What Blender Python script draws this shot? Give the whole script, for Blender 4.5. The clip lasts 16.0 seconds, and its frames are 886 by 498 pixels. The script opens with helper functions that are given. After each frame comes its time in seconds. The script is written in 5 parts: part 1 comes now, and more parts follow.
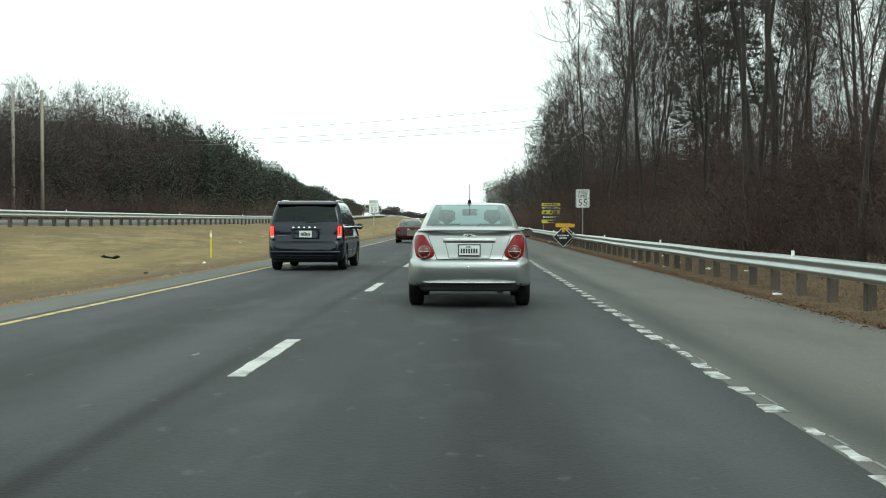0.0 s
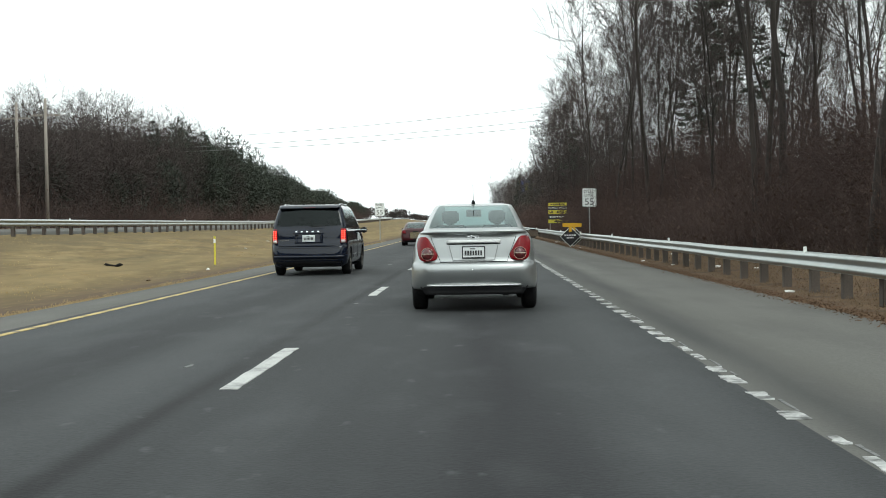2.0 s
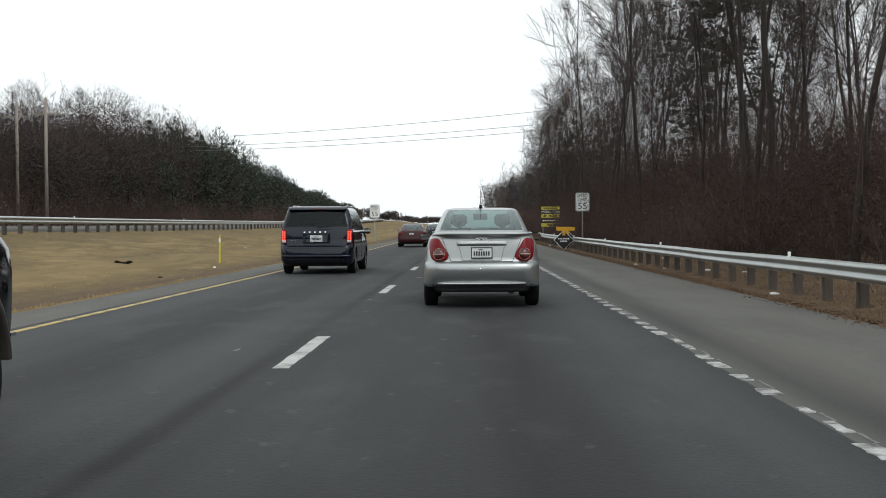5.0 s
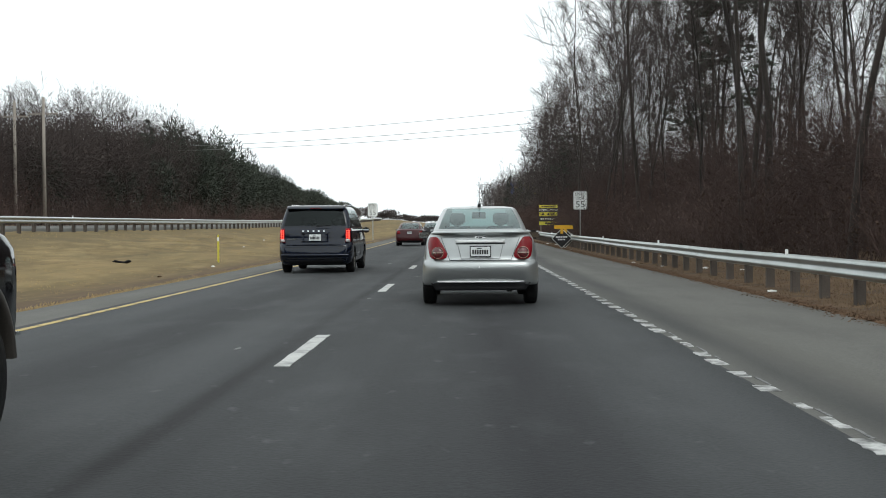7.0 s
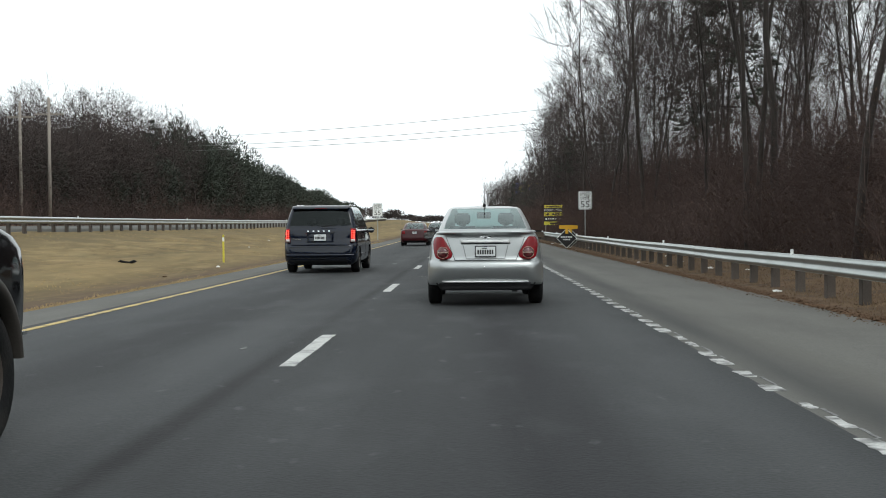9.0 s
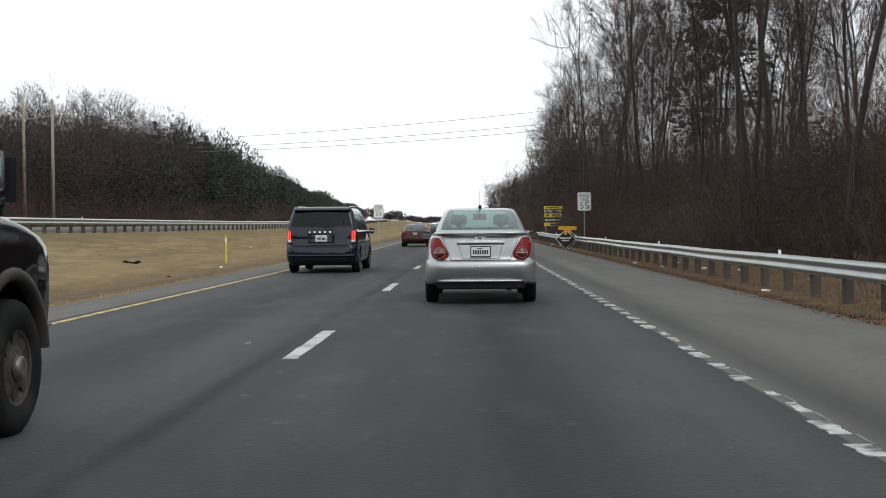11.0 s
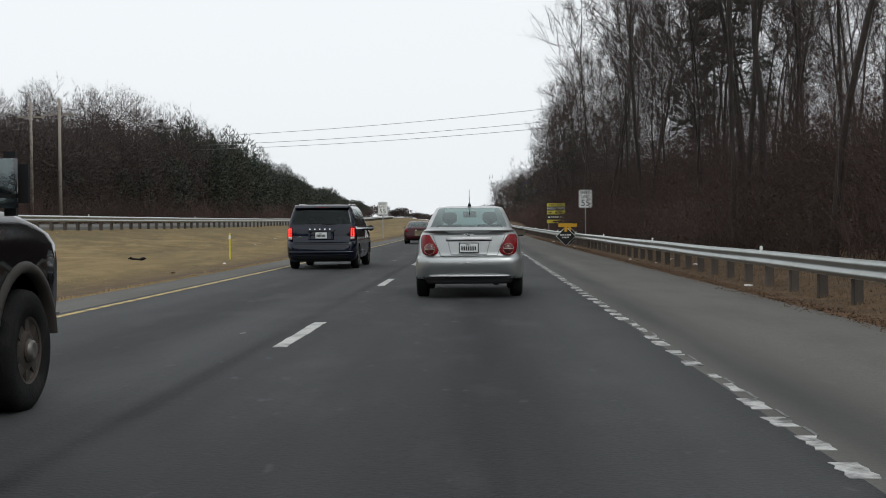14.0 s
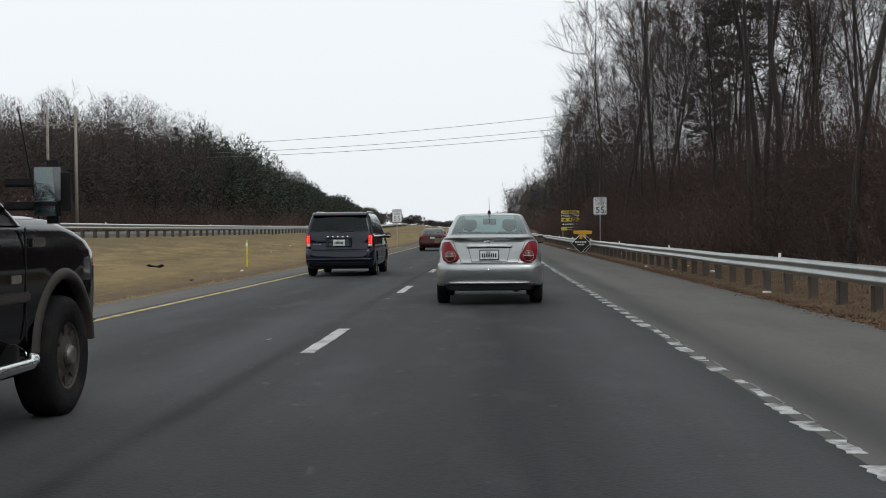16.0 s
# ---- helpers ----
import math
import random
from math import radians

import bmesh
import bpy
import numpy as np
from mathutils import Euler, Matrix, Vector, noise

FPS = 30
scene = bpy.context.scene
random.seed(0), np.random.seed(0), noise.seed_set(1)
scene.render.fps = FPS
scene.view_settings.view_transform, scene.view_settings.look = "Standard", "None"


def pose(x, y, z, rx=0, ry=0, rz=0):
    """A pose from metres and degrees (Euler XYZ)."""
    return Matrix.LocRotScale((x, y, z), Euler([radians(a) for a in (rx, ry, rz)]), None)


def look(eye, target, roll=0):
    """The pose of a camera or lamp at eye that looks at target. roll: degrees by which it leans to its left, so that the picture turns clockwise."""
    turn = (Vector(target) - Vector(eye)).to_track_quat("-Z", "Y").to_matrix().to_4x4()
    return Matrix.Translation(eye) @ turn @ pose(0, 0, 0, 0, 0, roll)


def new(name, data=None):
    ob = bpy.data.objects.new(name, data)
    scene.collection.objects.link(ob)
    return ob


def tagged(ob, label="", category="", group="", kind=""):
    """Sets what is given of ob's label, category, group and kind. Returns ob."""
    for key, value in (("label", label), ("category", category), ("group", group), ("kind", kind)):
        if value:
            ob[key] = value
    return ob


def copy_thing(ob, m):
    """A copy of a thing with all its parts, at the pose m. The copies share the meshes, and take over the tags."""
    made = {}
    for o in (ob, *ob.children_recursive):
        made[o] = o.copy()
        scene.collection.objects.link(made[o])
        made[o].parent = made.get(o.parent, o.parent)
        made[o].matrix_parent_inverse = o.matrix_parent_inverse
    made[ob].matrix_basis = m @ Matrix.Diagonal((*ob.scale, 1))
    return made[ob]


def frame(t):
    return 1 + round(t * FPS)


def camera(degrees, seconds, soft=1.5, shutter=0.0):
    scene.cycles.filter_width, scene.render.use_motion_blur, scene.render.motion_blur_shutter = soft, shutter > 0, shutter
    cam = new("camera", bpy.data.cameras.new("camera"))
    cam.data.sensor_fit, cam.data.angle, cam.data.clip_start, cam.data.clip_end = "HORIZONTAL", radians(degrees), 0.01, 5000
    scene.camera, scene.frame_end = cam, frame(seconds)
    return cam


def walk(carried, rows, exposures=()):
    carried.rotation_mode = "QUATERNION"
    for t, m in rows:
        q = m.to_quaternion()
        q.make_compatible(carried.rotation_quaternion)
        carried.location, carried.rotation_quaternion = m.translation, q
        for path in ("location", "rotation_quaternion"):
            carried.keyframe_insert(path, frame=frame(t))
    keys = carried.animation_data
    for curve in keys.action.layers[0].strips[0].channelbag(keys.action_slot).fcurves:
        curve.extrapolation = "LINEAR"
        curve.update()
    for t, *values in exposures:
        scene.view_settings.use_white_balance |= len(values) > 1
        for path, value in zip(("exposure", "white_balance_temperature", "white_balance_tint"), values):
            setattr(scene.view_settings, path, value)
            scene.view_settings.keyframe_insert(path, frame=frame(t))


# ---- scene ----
cam = camera(40.0, 16.0, soft=0.95)
PATH = [
    (0.0, pose(0.049, -0.037, 1.201, 88.909, -0.036, 1.383)),
    (0.5, pose(0.072, 0.361, 1.202, 89.197, 0.448, 1.418)),
    (1.0, pose(0.073, 0.491, 1.203, 89.091, 0.456, 1.447)),
    (1.5, pose(0.080, 0.509, 1.203, 89.051, 0.016, 1.469)),
    (2.0, pose(0.092, 0.405, 1.201, 88.997, 0.975, 1.714)),
    (2.5, pose(0.075, 0.213, 1.203, 89.418, 0.465, 1.710)),
    (3.0, pose(0.019, -0.216, 1.203, 89.025, 0.280, 1.529)),
    (3.5, pose(-0.060, -0.424, 1.202, 89.069, -0.006, 1.452)),
    (4.0, pose(-0.124, -0.616, 1.202, 89.082, 0.063, 1.403)),
    (6.5, pose(-0.177, -1.203, 1.202, 89.123, 0.479, 1.216)),
    (7.0, pose(-0.178, -1.040, 1.203, 89.033, 0.444, 1.184)),
    (7.5, pose(-0.184, -0.845, 1.202, 89.054, -0.067, 1.461)),
    (8.0, pose(-0.178, -0.823, 1.204, 89.228, 0.132, 1.467)),
    (8.5, pose(-0.181, -1.040, 1.203, 88.878, -0.014, 1.335)),
    (9.0, pose(-0.183, -1.053, 1.202, 89.037, 0.465, 1.409)),
    (11.5, pose(-0.003, -2.204, 1.200, 89.094, 0.462, 1.502)),
    (12.0, pose(0.162, -2.769, 1.200, 89.161, 0.629, 1.692)),
    (12.5, pose(0.318, -2.985, 1.201, 89.326, 0.566, 1.911)),
    (13.0, pose(0.305, -2.804, 1.199, 89.212, 0.894, 1.791)),
    (13.5, pose(0.292, -2.617, 1.201, 89.280, 0.402, 1.807)),
    (14.0, pose(0.206, -2.571, 1.201, 88.951, 0.493, 1.786)),
    (14.5, pose(0.162, -2.476, 1.200, 89.049, 0.838, 1.737)),
    (15.0, pose(0.133, -2.405, 1.201, 89.262, 1.012, 1.887)),
    (15.5, pose(0.127, -2.665, 1.201, 89.090, 0.584, 2.206)),
    (16.0, pose(0.084, -2.697, 1.201, 89.298, 0.525, 2.394)),
]
walk(cam, PATH, exposures=[(0.0, 0.42, 6280, -10), (1.0, 0.4, 6350, -10), (2.0, 0.36, 6350, 0), (2.5, 0.24, 6400, -16), (3.0, 0.08, 6400, -12), (3.5, -0.1, 6450, 3), (4.2, -0.1, 6450, 7), (6.5, 0.12, 6300, 4), (9.0, 0.15, 6300, 4), (11.5, -0.06, 6400, 8), (12.5, -0.29, 6400, 8), (16.0, -0.29, 6350, 8)])

# ---- world and light: a white overcast sky ----
world = bpy.data.worlds.new("overcast_sky")
scene.world = world
world.use_nodes = True
wn = world.node_tree
for n in list(wn.nodes):
    wn.nodes.remove(n)
w_out = wn.nodes.new("ShaderNodeOutputWorld")
w_bg = wn.nodes.new("ShaderNodeBackground")
w_sky = wn.nodes.new("ShaderNodeTexSky")
w_sky.sky_type = "NISHITA"
w_sky.sun_disc = False
w_sky.sun_elevation = radians(38)
w_sky.sun_rotation = radians(150)
w_sky.dust_density = 6.0
w_hue = wn.nodes.new("ShaderNodeHueSaturation")
w_hue.inputs["Saturation"].default_value = 0.12
w_mix = wn.nodes.new("ShaderNodeMix")
w_mix.data_type = "RGBA"
w_mix.inputs["Factor"].default_value = 0.8
w_mix.inputs["B"].default_value = (13.0, 13.3, 13.6, 1)
wn.links.new(w_sky.outputs[0], w_hue.inputs["Color"])
wn.links.new(w_hue.outputs[0], w_mix.inputs["A"])
wn.links.new(w_mix.outputs["Result"], w_bg.inputs["Color"])
w_bg.inputs["Strength"].default_value = 0.1
wn.links.new(w_bg.outputs[0], w_out.inputs["Surface"])

sun = new("sun", bpy.data.lights.new("sun", "SUN"))
sun.data.energy = 0.7
sun.data.angle = radians(25)
sun.data.color = (1.0, 0.97, 0.93)
sun.matrix_world = look((0, 0, 60), (-25, 40, 0))

# ---- materials ----
def material(name, color, rough=0.7, metal=0.0, vary=0.25, scale=3.0, fine=60.0, bump=0.2, dirt=None, stretch=(1, 1, 1), coat=0.0, random_tone=0.0, dist=0.02, fine_stretch=None, spec=0.5):
    """A procedural surface with a coarse and a fine variation of tone and a fine relief."""
    m = bpy.data.materials.new(name)
    m.use_nodes = True
    t = m.node_tree
    b = t.nodes["Principled BSDF"]
    b.inputs["Roughness"].default_value = rough
    b.inputs["Metallic"].default_value = metal
    b.inputs["Coat Weight"].default_value = coat
    b.inputs["Coat Roughness"].default_value = 0.08
    co = t.nodes.new("ShaderNodeTexCoord")
    mp = t.nodes.new("ShaderNodeMapping")
    mp.inputs["Scale"].default_value = stretch
    t.links.new(co.outputs["Object"], mp.inputs[0])
    mp2 = t.nodes.new("ShaderNodeMapping")
    mp2.inputs["Scale"].default_value = fine_stretch or stretch
    t.links.new(co.outputs["Object"], mp2.inputs[0])
    b.inputs["Specular IOR Level"].default_value = spec
    n1, n2 = t.nodes.new("ShaderNodeTexNoise"), t.nodes.new("ShaderNodeTexNoise")
    for n, sc, mq in ((n1, scale, mp), (n2, fine, mp2)):
        n.inputs["Scale"].default_value = sc
        n.inputs["Detail"].default_value = 5
        t.links.new(mq.outputs[0], n.inputs["Vector"])
    add = t.nodes.new("ShaderNodeMath")
    add.operation = "ADD"
    t.links.new(n1.outputs[0], add.inputs[0])
    t.links.new(n2.outputs[0], add.inputs[1])
    rng = t.nodes.new("ShaderNodeMapRange")
    rng.inputs["From Min"].default_value, rng.inputs["From Max"].default_value = 0.6, 1.4
    rng.inputs["To Min"].default_value, rng.inputs["To Max"].default_value = 1 - vary, 1 + vary
    t.links.new(add.outputs[0], rng.inputs["Value"])
    mul = t.nodes.new("ShaderNodeVectorMath")
    mul.operation = "SCALE"
    mul.inputs[0].default_value = color
    t.links.new(rng.outputs[0], mul.inputs["Scale"])
    col = mul.outputs[0]
    if random_tone:
        info = t.nodes.new("ShaderNodeObjectInfo")
        r2 = t.nodes.new("ShaderNodeMapRange")
        r2.inputs["To Min"].default_value, r2.inputs["To Max"].default_value = 1 - random_tone, 1 + random_tone
        t.links.new(info.outputs["Random"], r2.inputs["Value"])
        m2 = t.nodes.new("ShaderNodeVectorMath")
        m2.operation = "SCALE"
        t.links.new(col, m2.inputs[0])
        t.links.new(r2.outputs[0], m2.inputs["Scale"])
        col = m2.outputs[0]
    if dirt:
        dcol, lo, hi, dscale = dirt
        n3 = t.nodes.new("ShaderNodeTexNoise")
        n3.inputs["Scale"].default_value = dscale
        n3.inputs["Detail"].default_value = 6
        t.links.new(mp.outputs[0], n3.inputs["Vector"])
        r3 = t.nodes.new("ShaderNodeMapRange")
        r3.inputs["From Min"].default_value, r3.inputs["From Max"].default_value = lo, hi
        t.links.new(n3.outputs[0], r3.inputs["Value"])
        mx = t.nodes.new("ShaderNodeMix")
        mx.data_type = "RGBA"
        mx.inputs["B"].default_value = (*dcol, 1)
        t.links.new(r3.outputs[0], mx.inputs["Factor"])
        t.links.new(col, mx.inputs["A"])
        col = mx.outputs["Result"]
    t.links.new(col, b.inputs["Base Color"])
    if bump:
        bp = t.nodes.new("ShaderNodeBump")
        bp.inputs["Strength"].default_value = bump
        bp.inputs["Distance"].default_value = dist
        t.links.new(n2.outputs[0], bp.inputs["Height"])
        t.links.new(bp.outputs[0], b.inputs["Normal"])
    return m


def glass(name, tint, ior=1.8, rough=0.02):
    """Car glass: the view through it, tinted, under a gloss that grows towards grazing angles."""
    m = bpy.data.materials.new(name)
    m.use_nodes = True
    t = m.node_tree
    t.nodes.remove(t.nodes["Principled BSDF"])
    clear, gloss = t.nodes.new("ShaderNodeBsdfTransparent"), t.nodes.new("ShaderNodeBsdfGlossy")
    clear.inputs["Color"].default_value = (*tint, 1)
    gloss.inputs["Roughness"].default_value = rough
    gloss.inputs["Color"].default_value = (0.88, 0.98, 0.97, 1)
    fres, mix = t.nodes.new("ShaderNodeFresnel"), t.nodes.new("ShaderNodeMixShader")
    fres.inputs["IOR"].default_value = ior
    t.links.new(fres.outputs[0], mix.inputs[0])
    t.links.new(clear.outputs[0], mix.inputs[1])
    t.links.new(gloss.outputs[0], mix.inputs[2])
    t.links.new(mix.outputs[0], t.nodes["Material Output"].inputs["Surface"])
    return m


def lamp_material(name, color, strength):
    m = bpy.data.materials.new(name)
    m.use_nodes = True
    b = m.node_tree.nodes["Principled BSDF"]
    b.inputs["Base Color"].default_value = (*color, 1)
    b.inputs["Roughness"].default_value = 0.4
    b.inputs["Specular IOR Level"].default_value = 0.2
    b.inputs["Emission Color"].default_value = (*color, 1)
    b.inputs["Emission Strength"].default_value = strength
    return m


M_ASPHALT = material("asphalt", (0.036, 0.038, 0.0395), 0.85, spec=0.3, vary=0.4, scale=0.9, fine=38, bump=0.3, stretch=(1, 0.02, 1), fine_stretch=(1, 0.9, 1), dirt=((0.018, 0.019, 0.020), 0.48, 0.72, 0.7))


def stain(m, centres, width, amount, color):
    """Adds lengthwise oil and rubber bands, centred at these metres across the road, to a surface."""
    t = m.node_tree
    b = t.nodes["Principled BSDF"]
    col = b.inputs["Base Color"].links[0].from_socket
    co = t.nodes.new("ShaderNodeTexCoord")
    sep = t.nodes.new("ShaderNodeSeparateXYZ")
    t.links.new(co.outputs["Object"], sep.inputs[0])
    mp = t.nodes.new("ShaderNodeMapping")
    mp.inputs["Scale"].default_value = (1.2, 0.08, 1)
    t.links.new(co.outputs["Object"], mp.inputs[0])
    wob = t.nodes.new("ShaderNodeTexNoise")
    wob.inputs["Scale"].default_value, wob.inputs["Detail"].default_value = 1.5, 5
    t.links.new(mp.outputs[0], wob.inputs["Vector"])
    for c in centres:
        dist = t.nodes.new("ShaderNodeMath")
        dist.operation = "SUBTRACT"
        t.links.new(sep.outputs["X"], dist.inputs[0])
        dist.inputs[1].default_value = c
        ab = t.nodes.new("ShaderNodeMath")
        ab.operation = "ABSOLUTE"
        t.links.new(dist.outputs[0], ab.inputs[0])
        fall = t.nodes.new("ShaderNodeMapRange")
        fall.interpolation_type = "SMOOTHSTEP"
        fall.inputs["From Min"].default_value, fall.inputs["From Max"].default_value = 0.0, width
        fall.inputs["To Min"].default_value, fall.inputs["To Max"].default_value = 1.6 * amount, 0.0
        t.links.new(ab.outputs[0], fall.inputs["Value"])
        mul = t.nodes.new("ShaderNodeMath")
        mul.operation, mul.use_clamp = "MULTIPLY", True
        t.links.new(fall.outputs[0], mul.inputs[0])
        t.links.new(wob.outputs[0], mul.inputs[1])
        mx = t.nodes.new("ShaderNodeMix")
        mx.data_type = "RGBA"
        mx.inputs["B"].default_value = (*color, 1)
        t.links.new(mul.outputs[0], mx.inputs["Factor"])
        t.links.new(col, mx.inputs["A"])
        col = mx.outputs["Result"]
    t.links.new(col, b.inputs["Base Color"])


def mottle(m, color, scale, lo, hi, amount, stretch):
    """Adds faint uneven patches of another tone to a surface."""
    t = m.node_tree
    b = t.nodes["Principled BSDF"]
    col = b.inputs["Base Color"].links[0].from_socket
    co, mp, nz = t.nodes.new("ShaderNodeTexCoord"), t.nodes.new("ShaderNodeMapping"), t.nodes.new("ShaderNodeTexNoise")
    mp.inputs["Scale"].default_value = stretch
    t.links.new(co.outputs["Object"], mp.inputs[0])
    t.links.new(mp.outputs[0], nz.inputs["Vector"])
    nz.inputs["Scale"].default_value, nz.inputs["Detail"].default_value = scale, 4
    mr, mx = t.nodes.new("ShaderNodeMapRange"), t.nodes.new("ShaderNodeMix")
    mr.inputs["From Min"].default_value, mr.inputs["From Max"].default_value, mr.inputs["To Max"].default_value = lo, hi, amount
    t.links.new(nz.outputs[0], mr.inputs["Value"])
    mx.data_type = "RGBA"
    mx.inputs["B"].default_value = (*color, 1)
    t.links.new(mr.outputs[0], mx.inputs["Factor"])
    t.links.new(col, mx.inputs["A"])
    t.links.new(mx.outputs["Result"], b.inputs["Base Color"])


stain(M_ASPHALT, (0.2,), 0.95, 1.1, (0.010, 0.010, 0.012))
stain(M_ASPHALT, (-3.75,), 0.7, 0.5, (0.015, 0.015, 0.017))
stain(M_ASPHALT, (-5.2,), 0.8, 0.6, (0.056, 0.058, 0.061))
stain(M_ASPHALT, (-2.02,), 0.2, 1.2, (0.012, 0.012, 0.013))
stain(M_ASPHALT, (-0.75,), 1.1, 0.6, (0.017, 0.018, 0.019))
stain(M_ASPHALT, (1.45, -2.75), 0.45, 0.35, (0.060, 0.061, 0.062))
# pale mottling of the asphalt, with dashboard reflections painted in as patches
mottle(M_ASPHALT, (0.062, 0.064, 0.066), 1.3, 0.52, 0.72, 0.45, (1, 0.35, 1))
mottle(M_ASPHALT, (0.016, 0.017, 0.018), 0.7, 0.50, 0.72, 0.5, (1, 0.3, 1))
mottle(M_ASPHALT, (0.085, 0.087, 0.088), 5.0, 0.66, 0.74, 0.5, (1, 0.5, 1))
M_SHOULDER = material("shoulder_asphalt", (0.104, 0.101, 0.092), 0.88, spec=0.3, vary=0.32, scale=0.8, fine=38, bump=0.3, stretch=(1, 0.05, 1), fine_stretch=(1, 0.9, 1), dirt=((0.078, 0.074, 0.065), 0.48, 0.72, 0.6))
mottle(M_SHOULDER, (0.066, 0.064, 0.059), 0.9, 0.48, 0.72, 0.5, (1, 0.35, 1))
mottle(M_SHOULDER, (0.13, 0.127, 0.118), 4.0, 0.60, 0.74, 0.4, (1, 0.5, 1))
stain(M_SHOULDER, (2.4,), 0.55, 1.1, (0.045, 0.045, 0.043))
M_WHITE = material("worn_white_paint", (0.42, 0.42, 0.405), 0.75, vary=0.25, scale=4, fine=40, dirt=((0.08, 0.08, 0.08), 0.52, 0.74, 3.5))
M_YELLOW = material("worn_yellow_paint", (0.46, 0.34, 0.12), 0.75, vary=0.25, scale=2, fine=40, dirt=((0.10, 0.09, 0.07), 0.48, 0.7, 3.0))
M_GRASS = material("dry_winter_grass", (0.185, 0.135, 0.066), 0.95, spec=0.08, vary=0.35, scale=0.35, fine=3.0, bump=0.35, dist=0.06, stretch=(1, 0.3, 1), dirt=((0.125, 0.098, 0.052), 0.44, 0.70, 0.5))
mottle(M_GRASS, (0.105, 0.080, 0.044), 0.9, 0.48, 0.66, 0.75, (1, 0.3, 1))
mottle(M_GRASS, (0.27, 0.205, 0.105), 1.1, 0.52, 0.68, 0.65, (1, 0.25, 1))
mottle(M_GRASS, (0.085, 0.062, 0.038), 3.5, 0.58, 0.72, 0.5, (1, 0.4, 1))
stain(M_GRASS, (-18.6,), 3.0, 0.8, (0.130, 0.100, 0.055))
stain(M_GRASS, (-11.2,), 1.6, 0.6, (0.225, 0.165, 0.082))
stain(M_GRASS, (-7.2,), 2.9, 1.6, (0.098, 0.069, 0.047))
mottle(M_GRASS, (0.125, 0.105, 0.055), 2.2, 0.52, 0.70, 0.5, (1, 0.12, 1))
mottle(M_GRASS, (0.23, 0.165, 0.09), 6.0, 0.58, 0.70, 0.4, (1, 0.3, 1))
M_LITTER = material("leaf_litter", (0.120, 0.080, 0.050), 0.95, spec=0.1, vary=0.35, scale=0.5, fine=9.0, bump=0.8, dist=0.05, dirt=((0.06, 0.045, 0.035), 0.5, 0.7, 0.7))
M_STEEL = material("galvanised_steel", (0.38, 0.40, 0.39), 0.38, 0.85, vary=0.12, scale=0.8, fine=20, bump=0.05, dirt=((0.30, 0.30, 0.28), 0.55, 0.8, 1.5))
M_POST = material("weathered_post", (0.078, 0.064, 0.054), 0.85, vary=0.3, scale=3, fine=40, random_tone=0.25)
M_BARK = material("grey_brown_bark", (0.036, 0.029, 0.025), 0.95, vary=0.6, scale=2.2, fine=11, bump=0.6, stretch=(1, 1, 0.25), random_tone=0.35, dist=0.03)
M_TWIG = material("brown_twigs", (0.062, 0.048, 0.043), 0.95, vary=0.25, scale=0.6, fine=6, bump=0, random_tone=0.3)
M_BRUSH = material("reddish_brush", (0.070, 0.044, 0.037), 0.95, vary=0.35, scale=0.4, fine=5, bump=0, random_tone=0.3)
M_DEADLEAF = material("dead_brown_leaves", (0.072, 0.043, 0.029), 0.9, vary=0.4, scale=0.5, fine=6, bump=0, random_tone=0.3)
M_HAZE = material("grey_mauve_twigs", (0.064, 0.052, 0.048), 0.95, spec=0.1, vary=0.3, scale=0.25, fine=2, bump=0)
M_NEEDLE = material("dark_pine_needles", (0.030, 0.036, 0.025), 0.9, vary=0.4, scale=0.4, fine=5, bump=0, random_tone=0.35)
M_WOODPOLE = material("grey_wood_pole", (0.24, 0.21, 0.18), 0.9, vary=0.25, scale=2, fine=30, stretch=(1, 1, 0.15))
M_WIRE = material("power_wire", (0.16, 0.16, 0.16), 0.6, bump=0)
M_TYRE = material("tyre_rubber", (0.012, 0.012, 0.0125), 0.9, spec=0.12, vary=0.3, scale=4, fine=60, bump=0.3, dirt=((0.03, 0.028, 0.026), 0.5, 0.8, 5))
M_SILVER = material("silver_car_paint", (0.40, 0.415, 0.415), 0.33, 0.85, vary=0.06, scale=2, fine=300, bump=0.0, coat=0.25)
# darker silver: painted shade at the trunk panel's edges, and the dull badges
M_LINE = material("shaded_silver_edge", (0.20, 0.205, 0.205), 0.45, 0.4, vary=0.1, scale=3, fine=60, bump=0)
M_NAVY = material("dark_blue_car_paint", (0.004, 0.0068, 0.016), 0.07, 0.0, vary=0.1, scale=2, fine=300, bump=0.0, coat=0.0, spec=0.45)
M_RED = material("dark_red_car_paint", (0.040, 0.005, 0.007), 0.3, 0.0, vary=0.08, scale=2, fine=300, bump=0.0, coat=0.1, spec=0.3)
M_BLACK = material("black_truck_paint", (0.006, 0.006, 0.007), 0.07, 0.0, vary=0.15, scale=1.5, fine=200, bump=0.0, coat=0.0, spec=0.3, dirt=((0.012, 0.011, 0.010), 0.55, 0.85, 1.2))
M_TAN = material("dusty_tan_trim", (0.034, 0.030, 0.026), 0.6, 0.0, vary=0.2, scale=3, fine=60, bump=0.05, coat=0.05, spec=0.3)
M_PLASTIC = material("black_plastic", (0.012, 0.012, 0.013), 0.6, spec=0.2, vary=0.2, scale=5, fine=80, bump=0.1)
M_INTERIOR = material("dark_interior_cloth", (0.03, 0.03, 0.032), 0.9, vary=0.2, scale=5, fine=80)
M_CHROME = material("chrome", (0.75, 0.76, 0.77), 0.15, 1.0, vary=0.04, scale=3, fine=60, bump=0)
